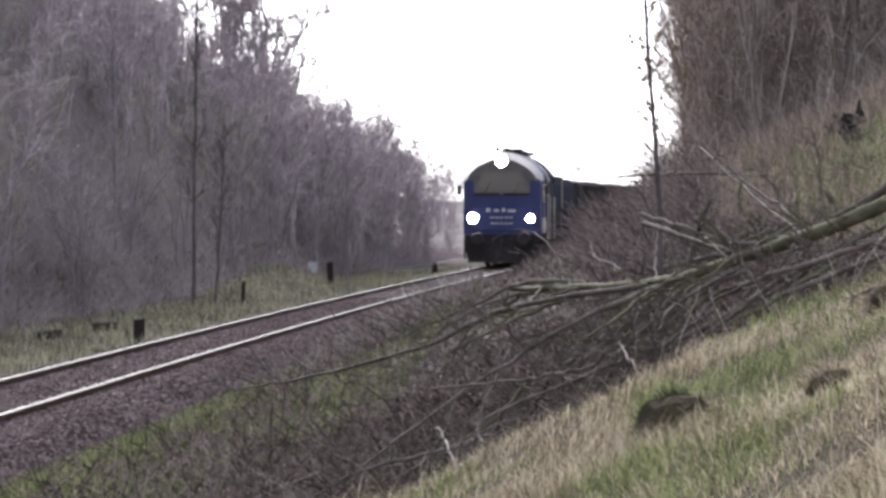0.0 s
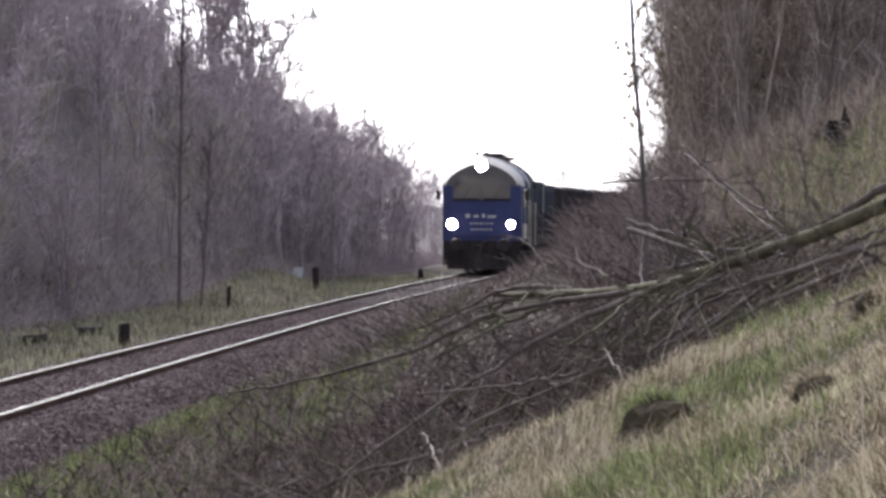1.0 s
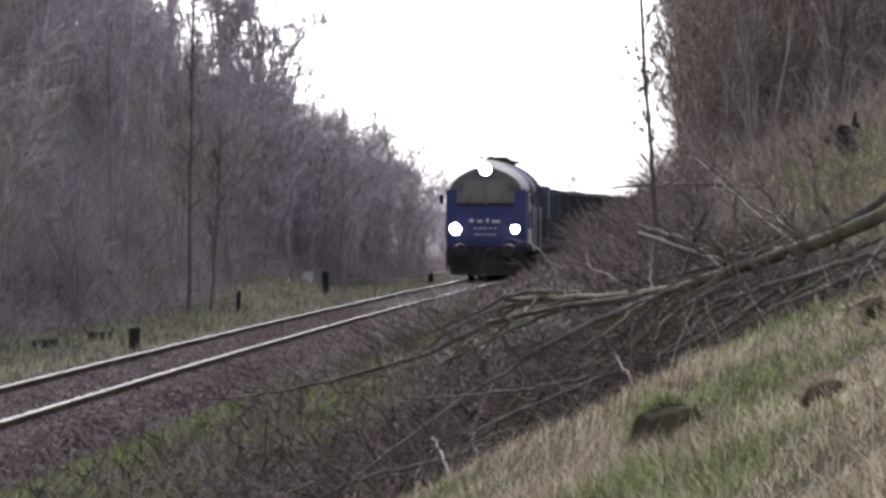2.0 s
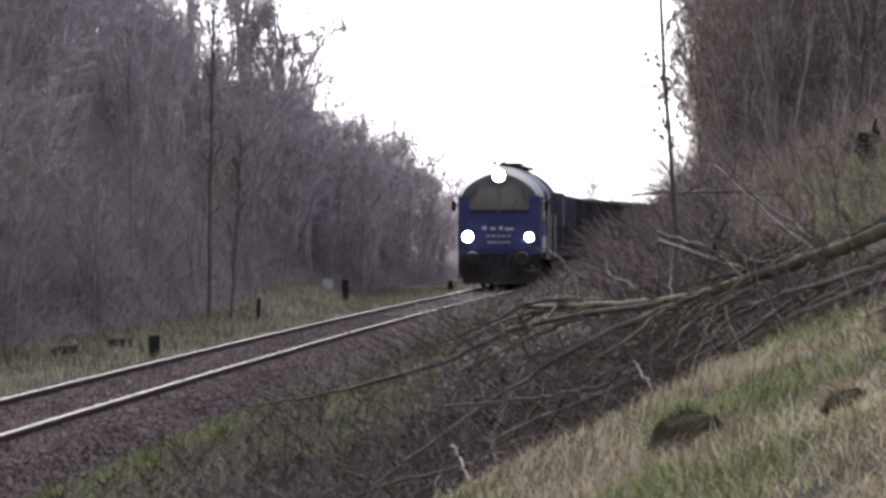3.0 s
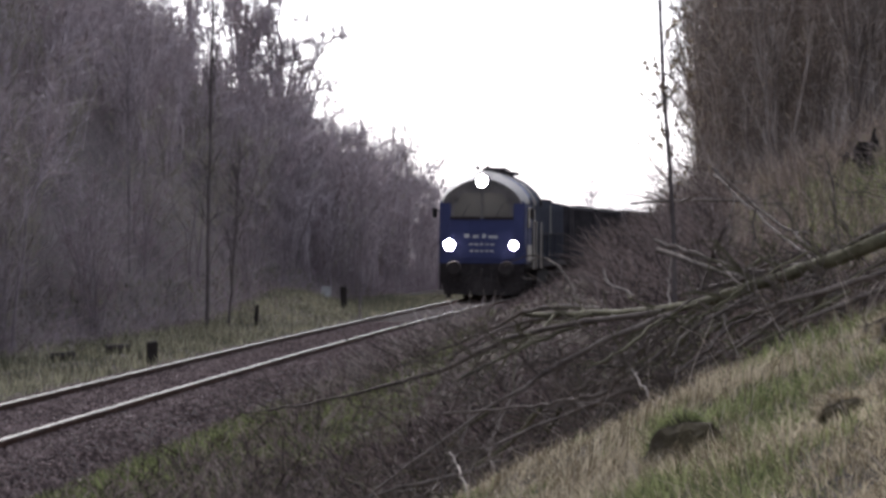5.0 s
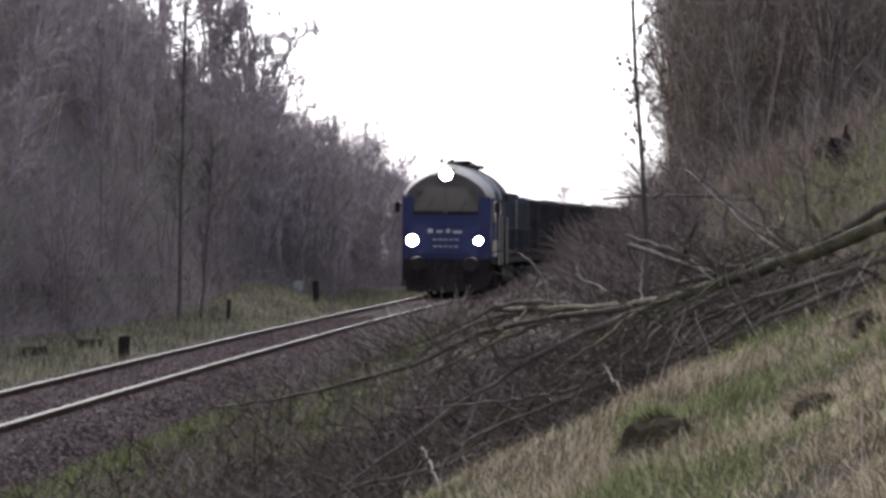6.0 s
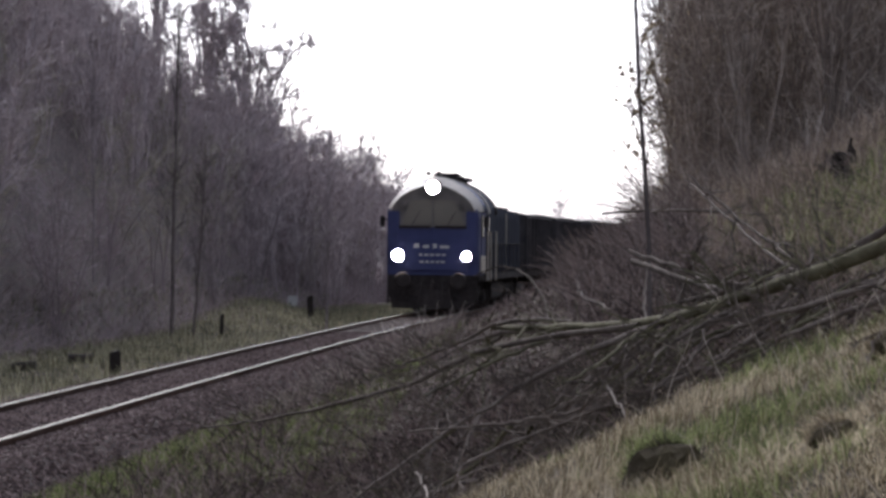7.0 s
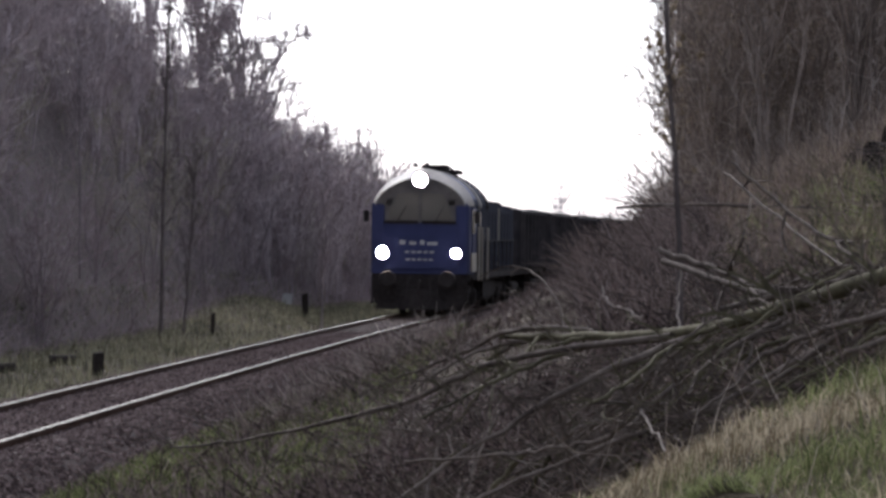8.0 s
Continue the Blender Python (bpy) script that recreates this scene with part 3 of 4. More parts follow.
THICK = "thick mossy fallen limb lying across the bank"
fallen_branch([(2.85, 17.3, 2.33), (2.36, 17.8, 2.1), (1.94, 18.6, 1.92), (1.56, 19.5, 1.76), (1.0, 21, 1.67), (0.53, 22.5, 1.61)], 0.052, 0.02, 1, 12, MOSS, THICK)
fallen_branch([(2.97, 18, 2.45), (2.48, 18.4, 2.15), (2.1, 19, 2.01), (1.68, 20, 1.84)], 0.032, 0.014, 2, 10, BARK)
fallen_branch([(2.84, 17.2, 2.11), (2.27, 17.4, 1.91), (1.83, 17.6, 1.59), (1.41, 17.6, 1.27)], 0.021, 0.009, 3, 14)
fallen_branch([(1.49, 21, 2.21), (1.81, 20.5, 2.1), (2.07, 19.5, 1.96)], 0.018, 0.022, 4, 5)
fallen_branch([(1.48, 20.6, 2.15), (1.98, 19.4, 1.98), (2.31, 18.6, 2.04)], 0.02, 0.024, 5, 6)
fallen_branch([(2.1, 23, 2.77), (2.32, 21, 2.36), (2.48, 19, 2.05)], 0.008, 0.012, 6, 4)
fallen_branch([(1.44, 19.5, 1.73), (0.48, 20.5, 1.53), (-0.1, 21, 1.24), (-0.73, 22, 1.01), (-1.41, 23, 0.82), (-1.86, 24, 0.7)], 0.023, 0.007, 7, 20)
fallen_branch([(1.48, 19, 1.74), (0.96, 18.5, 1.55), (0.43, 18.3, 1.26), (-0.09, 17.9, 0.94), (-0.64, 17.2, 0.56)], 0.021, 0.008, 8, 20)
fallen_branch([(1.09, 21, 1.71), (0.6, 22, 1.66), (0.21, 23, 1.44), (-0.41, 24, 1.14)], 0.019, 0.009, 9, 14)
fallen_branch([(2.06, 18, 1.72), (1.5, 17.8, 1.43), (0.96, 17.8, 1.22), (0.41, 17.6, 1.02), (-0.01, 17.3, 0.79)], 0.018, 0.008, 10, 16)
fallen_branch([(2.67, 17, 1.97), (2.2, 17.1, 1.78), (2.0, 17.2, 1.67), (1.62, 17.2, 1.32)], 0.02, 0.008, 11, 4)
PEELED = "thin pale peeled twig sticking out of the brushwood"
fallen_branch([(1.0, 19, 2.02), (1.02, 18.9, 1.94), (1.11, 18.8, 1.9), (1.2, 18.7, 1.85)], 0.005, 0.007, 12, 0, PALE, PEELED)
fallen_branch([(1.06, 17, 1.45), (1.12, 16.7, 1.35), (1.18, 16.3, 1.21)], 0.005, 0.007, 13, 0, PALE, PEELED)
fallen_branch([(-0.03, 17, 0.94), (0.04, 16.6, 0.82), (0.1, 16.2, 0.66)], 0.006, 0.008, 14, 0, PALE, PEELED)
fallen_branch([(2.32, 14.6, 1.87), (2.23, 14.5, 1.83), (2.14, 14.4, 1.63)], 0.006, 0.008, 15, 3, BARK, side_length=0.2)
# This pale piece stands in for the sapling's lower stem.
fallen_branch([(1.53, 20, 2.1), (1.52, 20, 1.94), (1.5, 19.8, 1.76)], 0.005, 0.006, 16, 0, PALE, PEELED)
fallen_branch([(1.58, 19.5, 1.98), (1.61, 19.4, 1.87), (1.58, 19.3, 1.75)], 0.01, 0.012, 17, 0)
fallen_branch([(2.04, 33, 2.61), (2.77, 33, 2.66), (3.51, 33, 2.65)], 0.014, 0.022, 18, 6, BARK, "long thin broken stick jutting from the slope")
BOUGH = "curved bare bough drooping from the fallen limb"
fallen_branch([(0.41, 24.0, 2.0), (0.67, 24.0, 2.07), (0.85, 23.5, 1.99), (0.96, 23.0, 1.8), (1.0, 22.6, 1.55)], 0.006, 0.009, 21, 2, BARK, "thin grey twig arching over the brushwood", 0.25)
fallen_branch([(1.68, 19.2, 1.81), (1.38, 18.8, 1.69), (1.1, 18.4, 1.51), (0.91, 18.1, 1.42)], 0.015, 0.008, 22, 4, MOSS, BOUGH, 0.4)
fallen_branch([(1.96, 18.5, 1.87), (1.55, 18.1, 1.67), (1.35, 17.6, 1.5)], 0.017, 0.009, 23, 4, BARK, BOUGH, 0.4)
fallen_branch([(0.92, 22.3, 1.6), (0.43, 22.3, 1.53), (0.07, 22.2, 1.35), (-0.16, 22.0, 1.26)], 0.015, 0.007, 24, 6, BARK, BOUGH, 0.5)
fallen_branch([(1.31, 20.6, 1.69), (0.8, 20.3, 1.57), (0.38, 20.0, 1.4), (-0.02, 19.5, 1.22)], 0.018, 0.008, 25, 7, MOSS, BOUGH, 0.5)
fallen_branch([(2.66, 17.3, 2.02), (2.09, 17.4, 1.87), (1.71, 17.5, 1.69), (1.53, 17.4, 1.52), (1.34, 17.2, 1.41)], 0.017, 0.008, 26, 5, BARK, BOUGH, 0.4)
fallen_branch([(2.41, 17.2, 1.92), (2.13, 17.2, 1.76), (1.7, 17.0, 1.54)], 0.013, 0.007, 27, 3, MOSS, BOUGH, 0.3)
fallen_branch([(1.83, 19.5, 2.06), (1.99, 18.8, 1.83), (2.11, 18.2, 1.64)], 0.009, 0.012, 28, 2, BARK)
fallen_branch([(-0.08, 18.2, 1.09), (0.36, 17.9, 1.15), (0.7, 17.7, 1.21), (0.97, 17.4, 1.29)], 0.008, 0.012, 29, 6, BARK, side_length=0.5)
fallen_branch([(1.77, 19.6, 2.74), (2.04, 19.3, 2.48), (2.23, 18.6, 2.28), (2.34, 18.0, 2.12)], 0.008, 0.013, 30, 5, BARK, "thin grey branch rising from the fallen limb", 0.4)


def scatter_branches():
    rng = np.random.default_rng(55)
    for i in range(130):
        y = rng.uniform(17.4, 24.0)
        x = rng.uniform(-1.2, 0.16 * y)
        length = rng.uniform(0.8, 2.6)
        d = np.array([-1.0, rng.normal(0.15, 0.5), 0.0])
        if i % 3 == 0:
            a = rng.uniform(0, 6.28)
            d, length = np.array([math.cos(a), math.sin(a), 0.0]), length * 0.6
        d /= np.linalg.norm(d)
        pts = []
        lift = rng.uniform(0.1, 0.75)
        for k in range(4):
            px, py = x + d[0] * length * k / 3 + rng.normal(0, 0.05), y + d[1] * length * k / 3 + rng.normal(0, 0.05)
            pts.append((px, py, float(ground_z(px, py)) + lift * (1 - 0.25 * k if i % 5 else 0.2 + 0.35 * k) + 0.03 + rng.normal(0, 0.04)))
        r = rng.uniform(0.007, 0.02)
        fallen_branch(pts, r, r * 0.4, 200 + i, int(rng.integers(3, 7)), MOSS if i % 4 == 0 else BARK)


scatter_branches()


def fan_branches():
    """Curved boughs that leave the thick limb and droop to the ground on its lower side."""
    rng = np.random.default_rng(58)
    limb = np.array([[2.85, 17.3, 2.33], [2.36, 17.8, 2.1], [1.94, 18.6, 1.92], [1.56, 19.5, 1.76], [1.0, 21, 1.67], [0.53, 22.5, 1.61]])
    for i in range(26):
        at, _ = along(limb[None], np.array([0]), np.array([rng.uniform(0.0, 0.98)]))
        at = at[0] + np.array([0, rng.normal(0.1, 0.2), rng.normal(-0.12, 0.08)])
        length = rng.uniform(0.4, 1.3)
        way = np.array([rng.uniform(-1.0, -0.45), rng.normal(0.2, 0.7)]) * length
        pts = []
        for k in range(5):
            f = k / 4
            x, y = at[0] + way[0] * f + rng.normal(0, 0.03), at[1] + way[1] * f + rng.normal(0, 0.03)
            low = float(ground_z(x, y)) + rng.uniform(0.05, 0.2)
            pts.append((x, y, max(low, at[2] - length * (0.28 * f + rng.uniform(0.25, 0.5) * f * f))))
        r = rng.uniform(0.007, 0.017)
        fallen_branch(pts, r, r * 0.4, 500 + i, int(rng.integers(2, 6)), MOSS if i % 2 else BARK, side_length=0.45)


fan_branches()


# ---------------------------------------------------------------- woods
def place_woods():
    rng = np.random.default_rng(5)
    kinds = []
    for i in range(6):
        stem, crown, _ = woody(rng, 4.2, 6, 0.03, 0.22, 44, 480, 0.1, 0.7, 0.0075)
        kinds.append((mesh_of("stem", *stem, HILLBARK), mesh_of("crown", *crown, (HILLTWIG, OLIVETWIG, PURPLETWIG)[i % 3])))
    first = {}

    def shrub(k, x, y, scale, label, group, pool, store):
        m = pose(x, y, float(ground_z(x, y)), rng.uniform(-5, 5), rng.uniform(-5, 5), rng.uniform(0, 360)) @ Matrix.Scale(scale, 4)
        if (store, k) not in first:
            ob = tagged(new("bare_shrub"), label, "shrub", group)
            part("stem", pool[k][0], None, ob)
            part("crown", pool[k][1], None, ob)
            ob.matrix_basis = m
            first[(store, k)] = ob
        else:
            c = copy_thing(first[(store, k)], Matrix.Identity(4))
            c.matrix_basis = m

    for i in range(195):
        y = 50 + 95 * rng.uniform() ** 0.85
        u = -6.9 - 17 * rng.uniform() ** 1.4
        shrub(i % 6, float(track_x(y)) + u, y, rng.uniform(0.7, 1.12) * (1 - 0.3 * float(smooth(92, 112, y)) * float(smooth(-8, -11, u))), "bare grey-brown shrub on the wooded slope", "shrubs on the far slope", kinds, "left")
    brown = []
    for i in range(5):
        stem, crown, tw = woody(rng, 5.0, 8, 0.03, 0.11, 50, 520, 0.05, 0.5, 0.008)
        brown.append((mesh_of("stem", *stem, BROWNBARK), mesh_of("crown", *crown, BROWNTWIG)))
    for i in range(100):
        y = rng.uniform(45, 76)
        # The row starts along a sight line, placed to fit the camera's view.
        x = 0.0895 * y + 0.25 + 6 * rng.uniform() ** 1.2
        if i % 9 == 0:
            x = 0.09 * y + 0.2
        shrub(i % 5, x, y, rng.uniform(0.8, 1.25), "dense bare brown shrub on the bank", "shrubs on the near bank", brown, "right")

    # the rest of the woods, farther up and farther off
    sets = []
    soft_kinds = []
    for i in range(4):
        stem, crown, _ = woody(rng, 4.4, 5, 0.034, 0.22, 26, 300, 0.12, 0.7, 0.0115)
        soft_kinds.append(merge(stem, crown))
    spots = []
    for i in range(80):
        y = 70 + 80 * rng.uniform()
        spots.append((float(track_x(y)) - 12 - 26 * rng.uniform(), y, rng.uniform(0.8, 1.25)))
    for i in range(70):
        y = rng.uniform(76, 110)
        spots.append((float(track_x(y)) - rng.uniform(10, 20), y, rng.uniform(1.0, 1.45)))
    for i in range(75):
        y = rng.uniform(100, 138)
        spots.append((float(track_x(y)) - rng.uniform(7.1, 11), y, rng.uniform(1.25, 1.6) - 0.2 * float(smooth(116, 130, y))))
    for i in range(60):
        y = rng.uniform(96, 113)
        spots.append((float(track_x(y)) - rng.uniform(8.5, 16), y, rng.uniform(0.85, 1.15)))
    for i in range(50):
        y = rng.uniform(170, 260)
        spots.append((float(track_x(y)) + rng.uniform(-24, -4), y, rng.uniform(0.7, 1.3)))
    for i in range(40):
        y = rng.uniform(75, 190)
        spots.append((float(track_x(y)) + rng.uniform(7, 22), y, rng.uniform(0.5, 0.9)))
    for k, (x, y, scale) in enumerate(spots):
        v, q = soft_kinds[k % 4]
        a = rng.uniform(0, 6.28)
        turn = np.array([[math.cos(a), -math.sin(a), 0], [math.sin(a), math.cos(a), 0], [0, 0, 1]])
        sets.append((v @ turn.T * scale + np.array([x, y, float(ground_z(x, y))]), q))
    # The woods take the palest twig colour, in place of haze before them.
    tagged(new("far_woods", mesh_of("far_woods", *merge(*sets), HILLTWIG)), "bare grey-brown woods higher on the slopes", "woods", kind="stuff")

    # single trees
    for x, y, height, r, seed, label in ((-2.6, 132, 6.5, 0.07, 5, "young bare tree on the skyline"),
                                         (-3.4, 134, 6.0, 0.07, 6, "young bare tree on the skyline"),
                                         (-9.9, 60, 6.5, 0.08, 8, "slender grey bare tree on the slope")):
        rg = np.random.default_rng(100 + seed)
        stem, crown, _ = woody(rg, height, 3, r * 0.7, 0.07, 60, 700, 0.4, 0.7, 0.012, 8, 0.3)
        tree = tagged(new("bare_tree"), label, "tree", "bare trees on the slope")
        part("trunk", mesh_of("trunk", *stem, HILLBARK, True), HILLBARK, tree)
        part("crown", mesh_of("crown", *crown, HILLTWIG), HILLTWIG, tree)
        tree.matrix_basis = pose(x, y, float(ground_z(x, y)), 0, 0, 0)


place_woods()


def domed_tree(x, y, height, width, r, seed):
    """A bare tree whose limbs spread from a fork into a rounded crown of fine twigs."""
    rng = np.random.default_rng(seed)
    st = np.linspace(0, 1, 7)
    n = 15
    a, q = rng.uniform(0, 6.28, n), np.sqrt(rng.uniform(0.02, 1, n))
    end = np.stack([np.cos(a) * q * width / 2, np.sin(a) * q * width / 2, height * (0.6 + 0.4 * np.sqrt(1 - 0.9 * q ** 2))], 1)
    fork = np.stack([np.zeros(n), np.zeros(n), height * rng.uniform(0.28, 0.5, n)], 1)
    knee = (fork + end) / 2 * np.array([0.75, 0.75, 1.0]) + np.array([0, 0, 0.06 * height])
    w = st[None, :, None]
    limbs = fork[:, None] * (1 - w) ** 2 + 2 * knee[:, None] * w * (1 - w) + end[:, None] * w ** 2
    limbs += rng.normal(0, 0.008 * height, limbs.shape) * (w > 0)
    trunk = np.stack([rng.normal(0, 0.01 * height, 7) * st, rng.normal(0, 0.01 * height, 7), -0.4 + (0.62 * height + 0.4) * st], 1)[None]
    B = grow(rng, limbs, int(18 * width), 0.25, 1.0, width * 0.26, 4, 0.6, 0.1)
    C = grow(rng, np.concatenate([B, limbs[:, -4:]]), int(75 * width), 0.2, 1.0, width * 0.12, 3, 0.75, 0.0)
    T = grow(rng, C, int(650 * width), 0.1, 1.0, 0.5, 2, 0.9, -0.1)
    tree = tagged(new("bare_tree"), "tall bare tree with a wide rounded open crown", "tree", "bare trees on the slope")
    part("trunk", mesh_of("trunk", *tubes(trunk, r * (1 - 0.55 * st)[None], 6), HILLBARK, True), HILLBARK, tree)
    part("limb", mesh_of("limb", *tubes(limbs, r * np.linspace(0.5, 0.12, 7)[None] * np.ones((n, 1)), 4), HILLBARK), HILLBARK, tree)
    crown = merge(tubes(B, np.maximum(r * np.linspace(0.24, 0.1, 4), 0.02)[None] * np.ones((len(B), 1))), tubes(C, 0.018 * np.linspace(1, 0.6, 3)[None] * np.ones((len(C), 1))),
                  tubes(T, 0.01 * np.linspace(1, 0.6, 2)[None] * np.ones((len(T), 1))))
    part("crown", mesh_of("crown", *crown, HILLTWIG), HILLTWIG, tree)
    tree.matrix_basis = pose(x, y, float(ground_z(x, y)), 0, 0, 0)


for k, (x, y, height, width, r) in enumerate(((-7.0, 110, 9.8, 5.6, 0.12), (-8.7, 112, 9.6, 3.6, 0.1), (-10.3, 108, 9.6, 2.2, 0.08))):
    domed_tree(x, y, height, width, r, 300 + k)


def slender_tree(x, y, height, r, lean, seed, mat=DARKBARK):
    """A straight thin trunk that keeps its thickness, with short side branches high up."""
    rng = np.random.default_rng(seed)
    st = np.linspace(0, 1, 12)
    P = np.stack([lean * height * st + rng.normal(0, 0.012, 12), rng.normal(0, 0.015, 12), -0.4 + (height + 0.4) * st], 1)[None]
    B = grow(rng, P, 34, 0.3, 0.98, 1.3, 4, 0.45, 0.5)
    T = grow(rng, B, 260, 0.1, 1.0, 0.5, 2, 0.7, 0.2)
    tree = tagged(new("slender_tree"), "slender dark bare tree at the foot of the slope", "tree", "bare trees on the slope")
    part("trunk", mesh_of("trunk", *tubes(P, r * (1 - 0.6 * st)[None], 7), mat, True), mat, tree)
    part("crown", mesh_of("crown", *merge(tubes(B, r * 0.22 * np.linspace(1, 0.4, 4)[None] * np.ones((34, 1))), tubes(T, 0.006 * np.ones((260, 2)))), mat), mat, tree)
    tree.matrix_basis = pose(x, y, float(ground_z(x, y)), 0, 0, 0)


slender_tree(-6.7, 75, 9.0, 0.055, 0.012, 401)
slender_tree(-6.15, 75.5, 4.6, 0.036, 0.06, 402)
slender_tree(-8.9, 76, 6.2, 0.035, -0.01, 403, HILLBARK)
slender_tree(-2.9, 84, 4.4, 0.035, 0.0, 404, HILLBARK)


def make_sapling():
    rng = np.random.default_rng(77)
    c = np.array([[1.72, 22, 0.95], [1.715, 22, 1.75], [1.705, 22, 2.24], [1.67, 22, 2.79], [1.616, 22, 3.41], [1.581, 22, 4.08], [1.567, 22, 4.6]])
    o = c[0].copy()
    c = c - o
    ob = tagged(new("sapling"), "thin dark sapling with a few withered leaves", "sapling")
    ob.location = o
    part("trunk", mesh_of("trunk", *tubes(c[None], np.linspace(0.023, 0.012, 7)[None], 7), DARKBARK, True), DARKBARK, ob)
    T = grow(rng, c[None], 30, 0.42, 1.0, 0.55, 4, 0.6, 0.1)
    tagged(part("twig", mesh_of("twig", *tubes(T, 0.005 * np.linspace(0.9, 0.45, 4)[None, :] * np.ones((30, 1))), DARKBARK), DARKBARK, ob), kind="stuff")
    i = rng.integers(0, 30, 200)
    at, _ = along(T, i, rng.uniform(0.15, 1, 200))
    a, b = unit(rng.normal(0, 1, (200, 3))) * 0.03, unit(rng.normal(0, 1, (200, 3))) * 0.02
    V = np.stack([at - a, at - b, at + a, at + b], 1).reshape(-1, 3)
    tagged(part("leaf", mesh_of("leaf", V, np.arange(800).reshape(-1, 4), LEAF), LEAF, ob), kind="stuff")


make_sapling()


def edge_leaves():
    rng = np.random.default_rng(78)
    n = 24000
    y = rng.uniform(44, 64, n)
    share = rng.uniform(size=n) ** 1.6
    x = y * (0.073 + 0.095 * share)
    at = np.stack([x, y, ground_z(x, y) + rng.uniform(0.3, 4.6, n)], 1)
    size = rng.uniform(0.5, 1.2, (n, 1))
    a, b = unit(rng.normal(0, 1, (n, 3))) * 0.032 * size, unit(rng.normal(0, 1, (n, 3))) * 0.018 * size
    keep = rng.uniform(size=n) < np.clip((share - 0.02) / 0.12, 0, 1) * 0.8
    V = np.stack([at - a, at - b, at + a, at + b], 1)[keep].reshape(-1, 3)
    tagged(new("withered_leaves", mesh_of("withered_leaves", V, np.arange(len(V)).reshape(-1, 4), LEAF)), "withered leaves left on the shrubs of the bank", "leaves", kind="stuff")


edge_leaves()


# ---------------------------------------------------------------- undergrowth and grass
def make_undergrowth():
    rng = np.random.default_rng(9)

    def brush(name, x, y, length, r, flat, label, mat=BRUSH, m=4):
        n = len(x)
        z = ground_z(x, y)
        way = rng.normal(0, 1, (n, 3)) * np.array([1, 1, 0.5])
        way[:, 2] = np.abs(way[:, 2]) + flat
        way = unit(way)
        st = np.linspace(0, 1, m)
        P = np.stack([x, y, z], 1)[:, None, :] + way[:, None, :] * (length[:, None] * st)[:, :, None]
        P += rng.normal(0, 0.035, P.shape) * length[:, None, None] * (st > 0)[None, :, None]
        P[:, :, 2] -= (st ** 2)[None, :] * length[:, None] * 0.2
        V, Q = tubes(P, r[:, None] * np.linspace(1, 0.4, m)[None, :])
        tagged(new(name, mesh_of(name, V, Q, mat)), label, "undergrowth", kind="stuff")

    n = 12000
    x, y = rng.uniform(-2.2, 3.8, n), 17.0 + 13 * rng.uniform(size=n) ** 1.2
    brush("brushwood", x, y, rng.uniform(0.25, 0.9, n), rng.uniform(0.003, 0.0095, n), 0.2, "tangled dark brown brushwood and dead stems")
    n = 9000
    y = rng.uniform(24, 80, n)
    x = track_x(y) + 2.2 + rng.exponential(2.4, n)
    # Stems past this sight line are shortened so the camera sees the train.
    brush("lineside_brush", x, y, rng.uniform(0.2, 0.7, n) * np.where(x > 0.012 * y, 0.4, 1.0), rng.uniform(0.004, 0.01, n), 0.7, "thin dry brown stems beside the track")
    n = 5200
    y = rng.uniform(40, 84, n)
    x = track_x(y) + 2.3 + 2.2 * rng.uniform(size=n) ** 1.3
    # Lower again past the same sight line, to fit the camera's view.
    brush("toe_scrub", x, y, rng.uniform(0.3, 0.95, n) * np.where(x > 0.012 * y, 0.3, 1.0), rng.uniform(0.004, 0.009, n), 1.0, "pinkish-brown thin scrub at the foot of the bank", BROWNTWIG, 3)
    n = 5000
    y = rng.uniform(30, 62, n)
    x = rng.uniform(0.05, 0.097, n) * y
    brush("hedge_brush", x, y, rng.uniform(0.3, 1.0, n), rng.uniform(0.004, 0.01, n), 0.7, "brown scrub of thin stems above the track", HEDGE)
    n = 4500
    y = rng.uniform(21, 45, n)
    x = y * rng.uniform(0.088, 0.165, n)
    brush("bramble_stems", x, y, rng.uniform(0.2, 0.8, n), rng.uniform(0.003, 0.007, n), 0.45, "brown bramble stems on the upper bank", HEDGE)
    n = 2200
    x, y = rng.uniform(-2.6, 3.4, n), rng.uniform(16.6, 28, n)
    brush("dead_stalks", x, y, rng.uniform(0.3, 0.95, n), rng.uniform(0.0022, 0.0045, n), 0.9, "pale dead stalks standing in the brushwood", STALK)
    n = 36000
    y = 46 + 100 * rng.uniform(size=n) ** 1.2
    x = track_x(y) - 6.5 - 22 * rng.uniform(size=n) ** 1.4
    brush("slope_undergrowth", x, y, rng.uniform(0.4, 1.5, n), rng.uniform(0.004, 0.009, n), 0.6, "grey-brown undergrowth of the wooded slope", PURPLETWIG, 3)
    n = 14000
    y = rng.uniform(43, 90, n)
    # The near edge follows a sight line from the camera.
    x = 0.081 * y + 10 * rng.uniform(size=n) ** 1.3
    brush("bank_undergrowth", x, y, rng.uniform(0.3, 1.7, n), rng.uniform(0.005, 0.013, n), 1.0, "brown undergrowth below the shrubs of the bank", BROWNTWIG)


make_undergrowth()


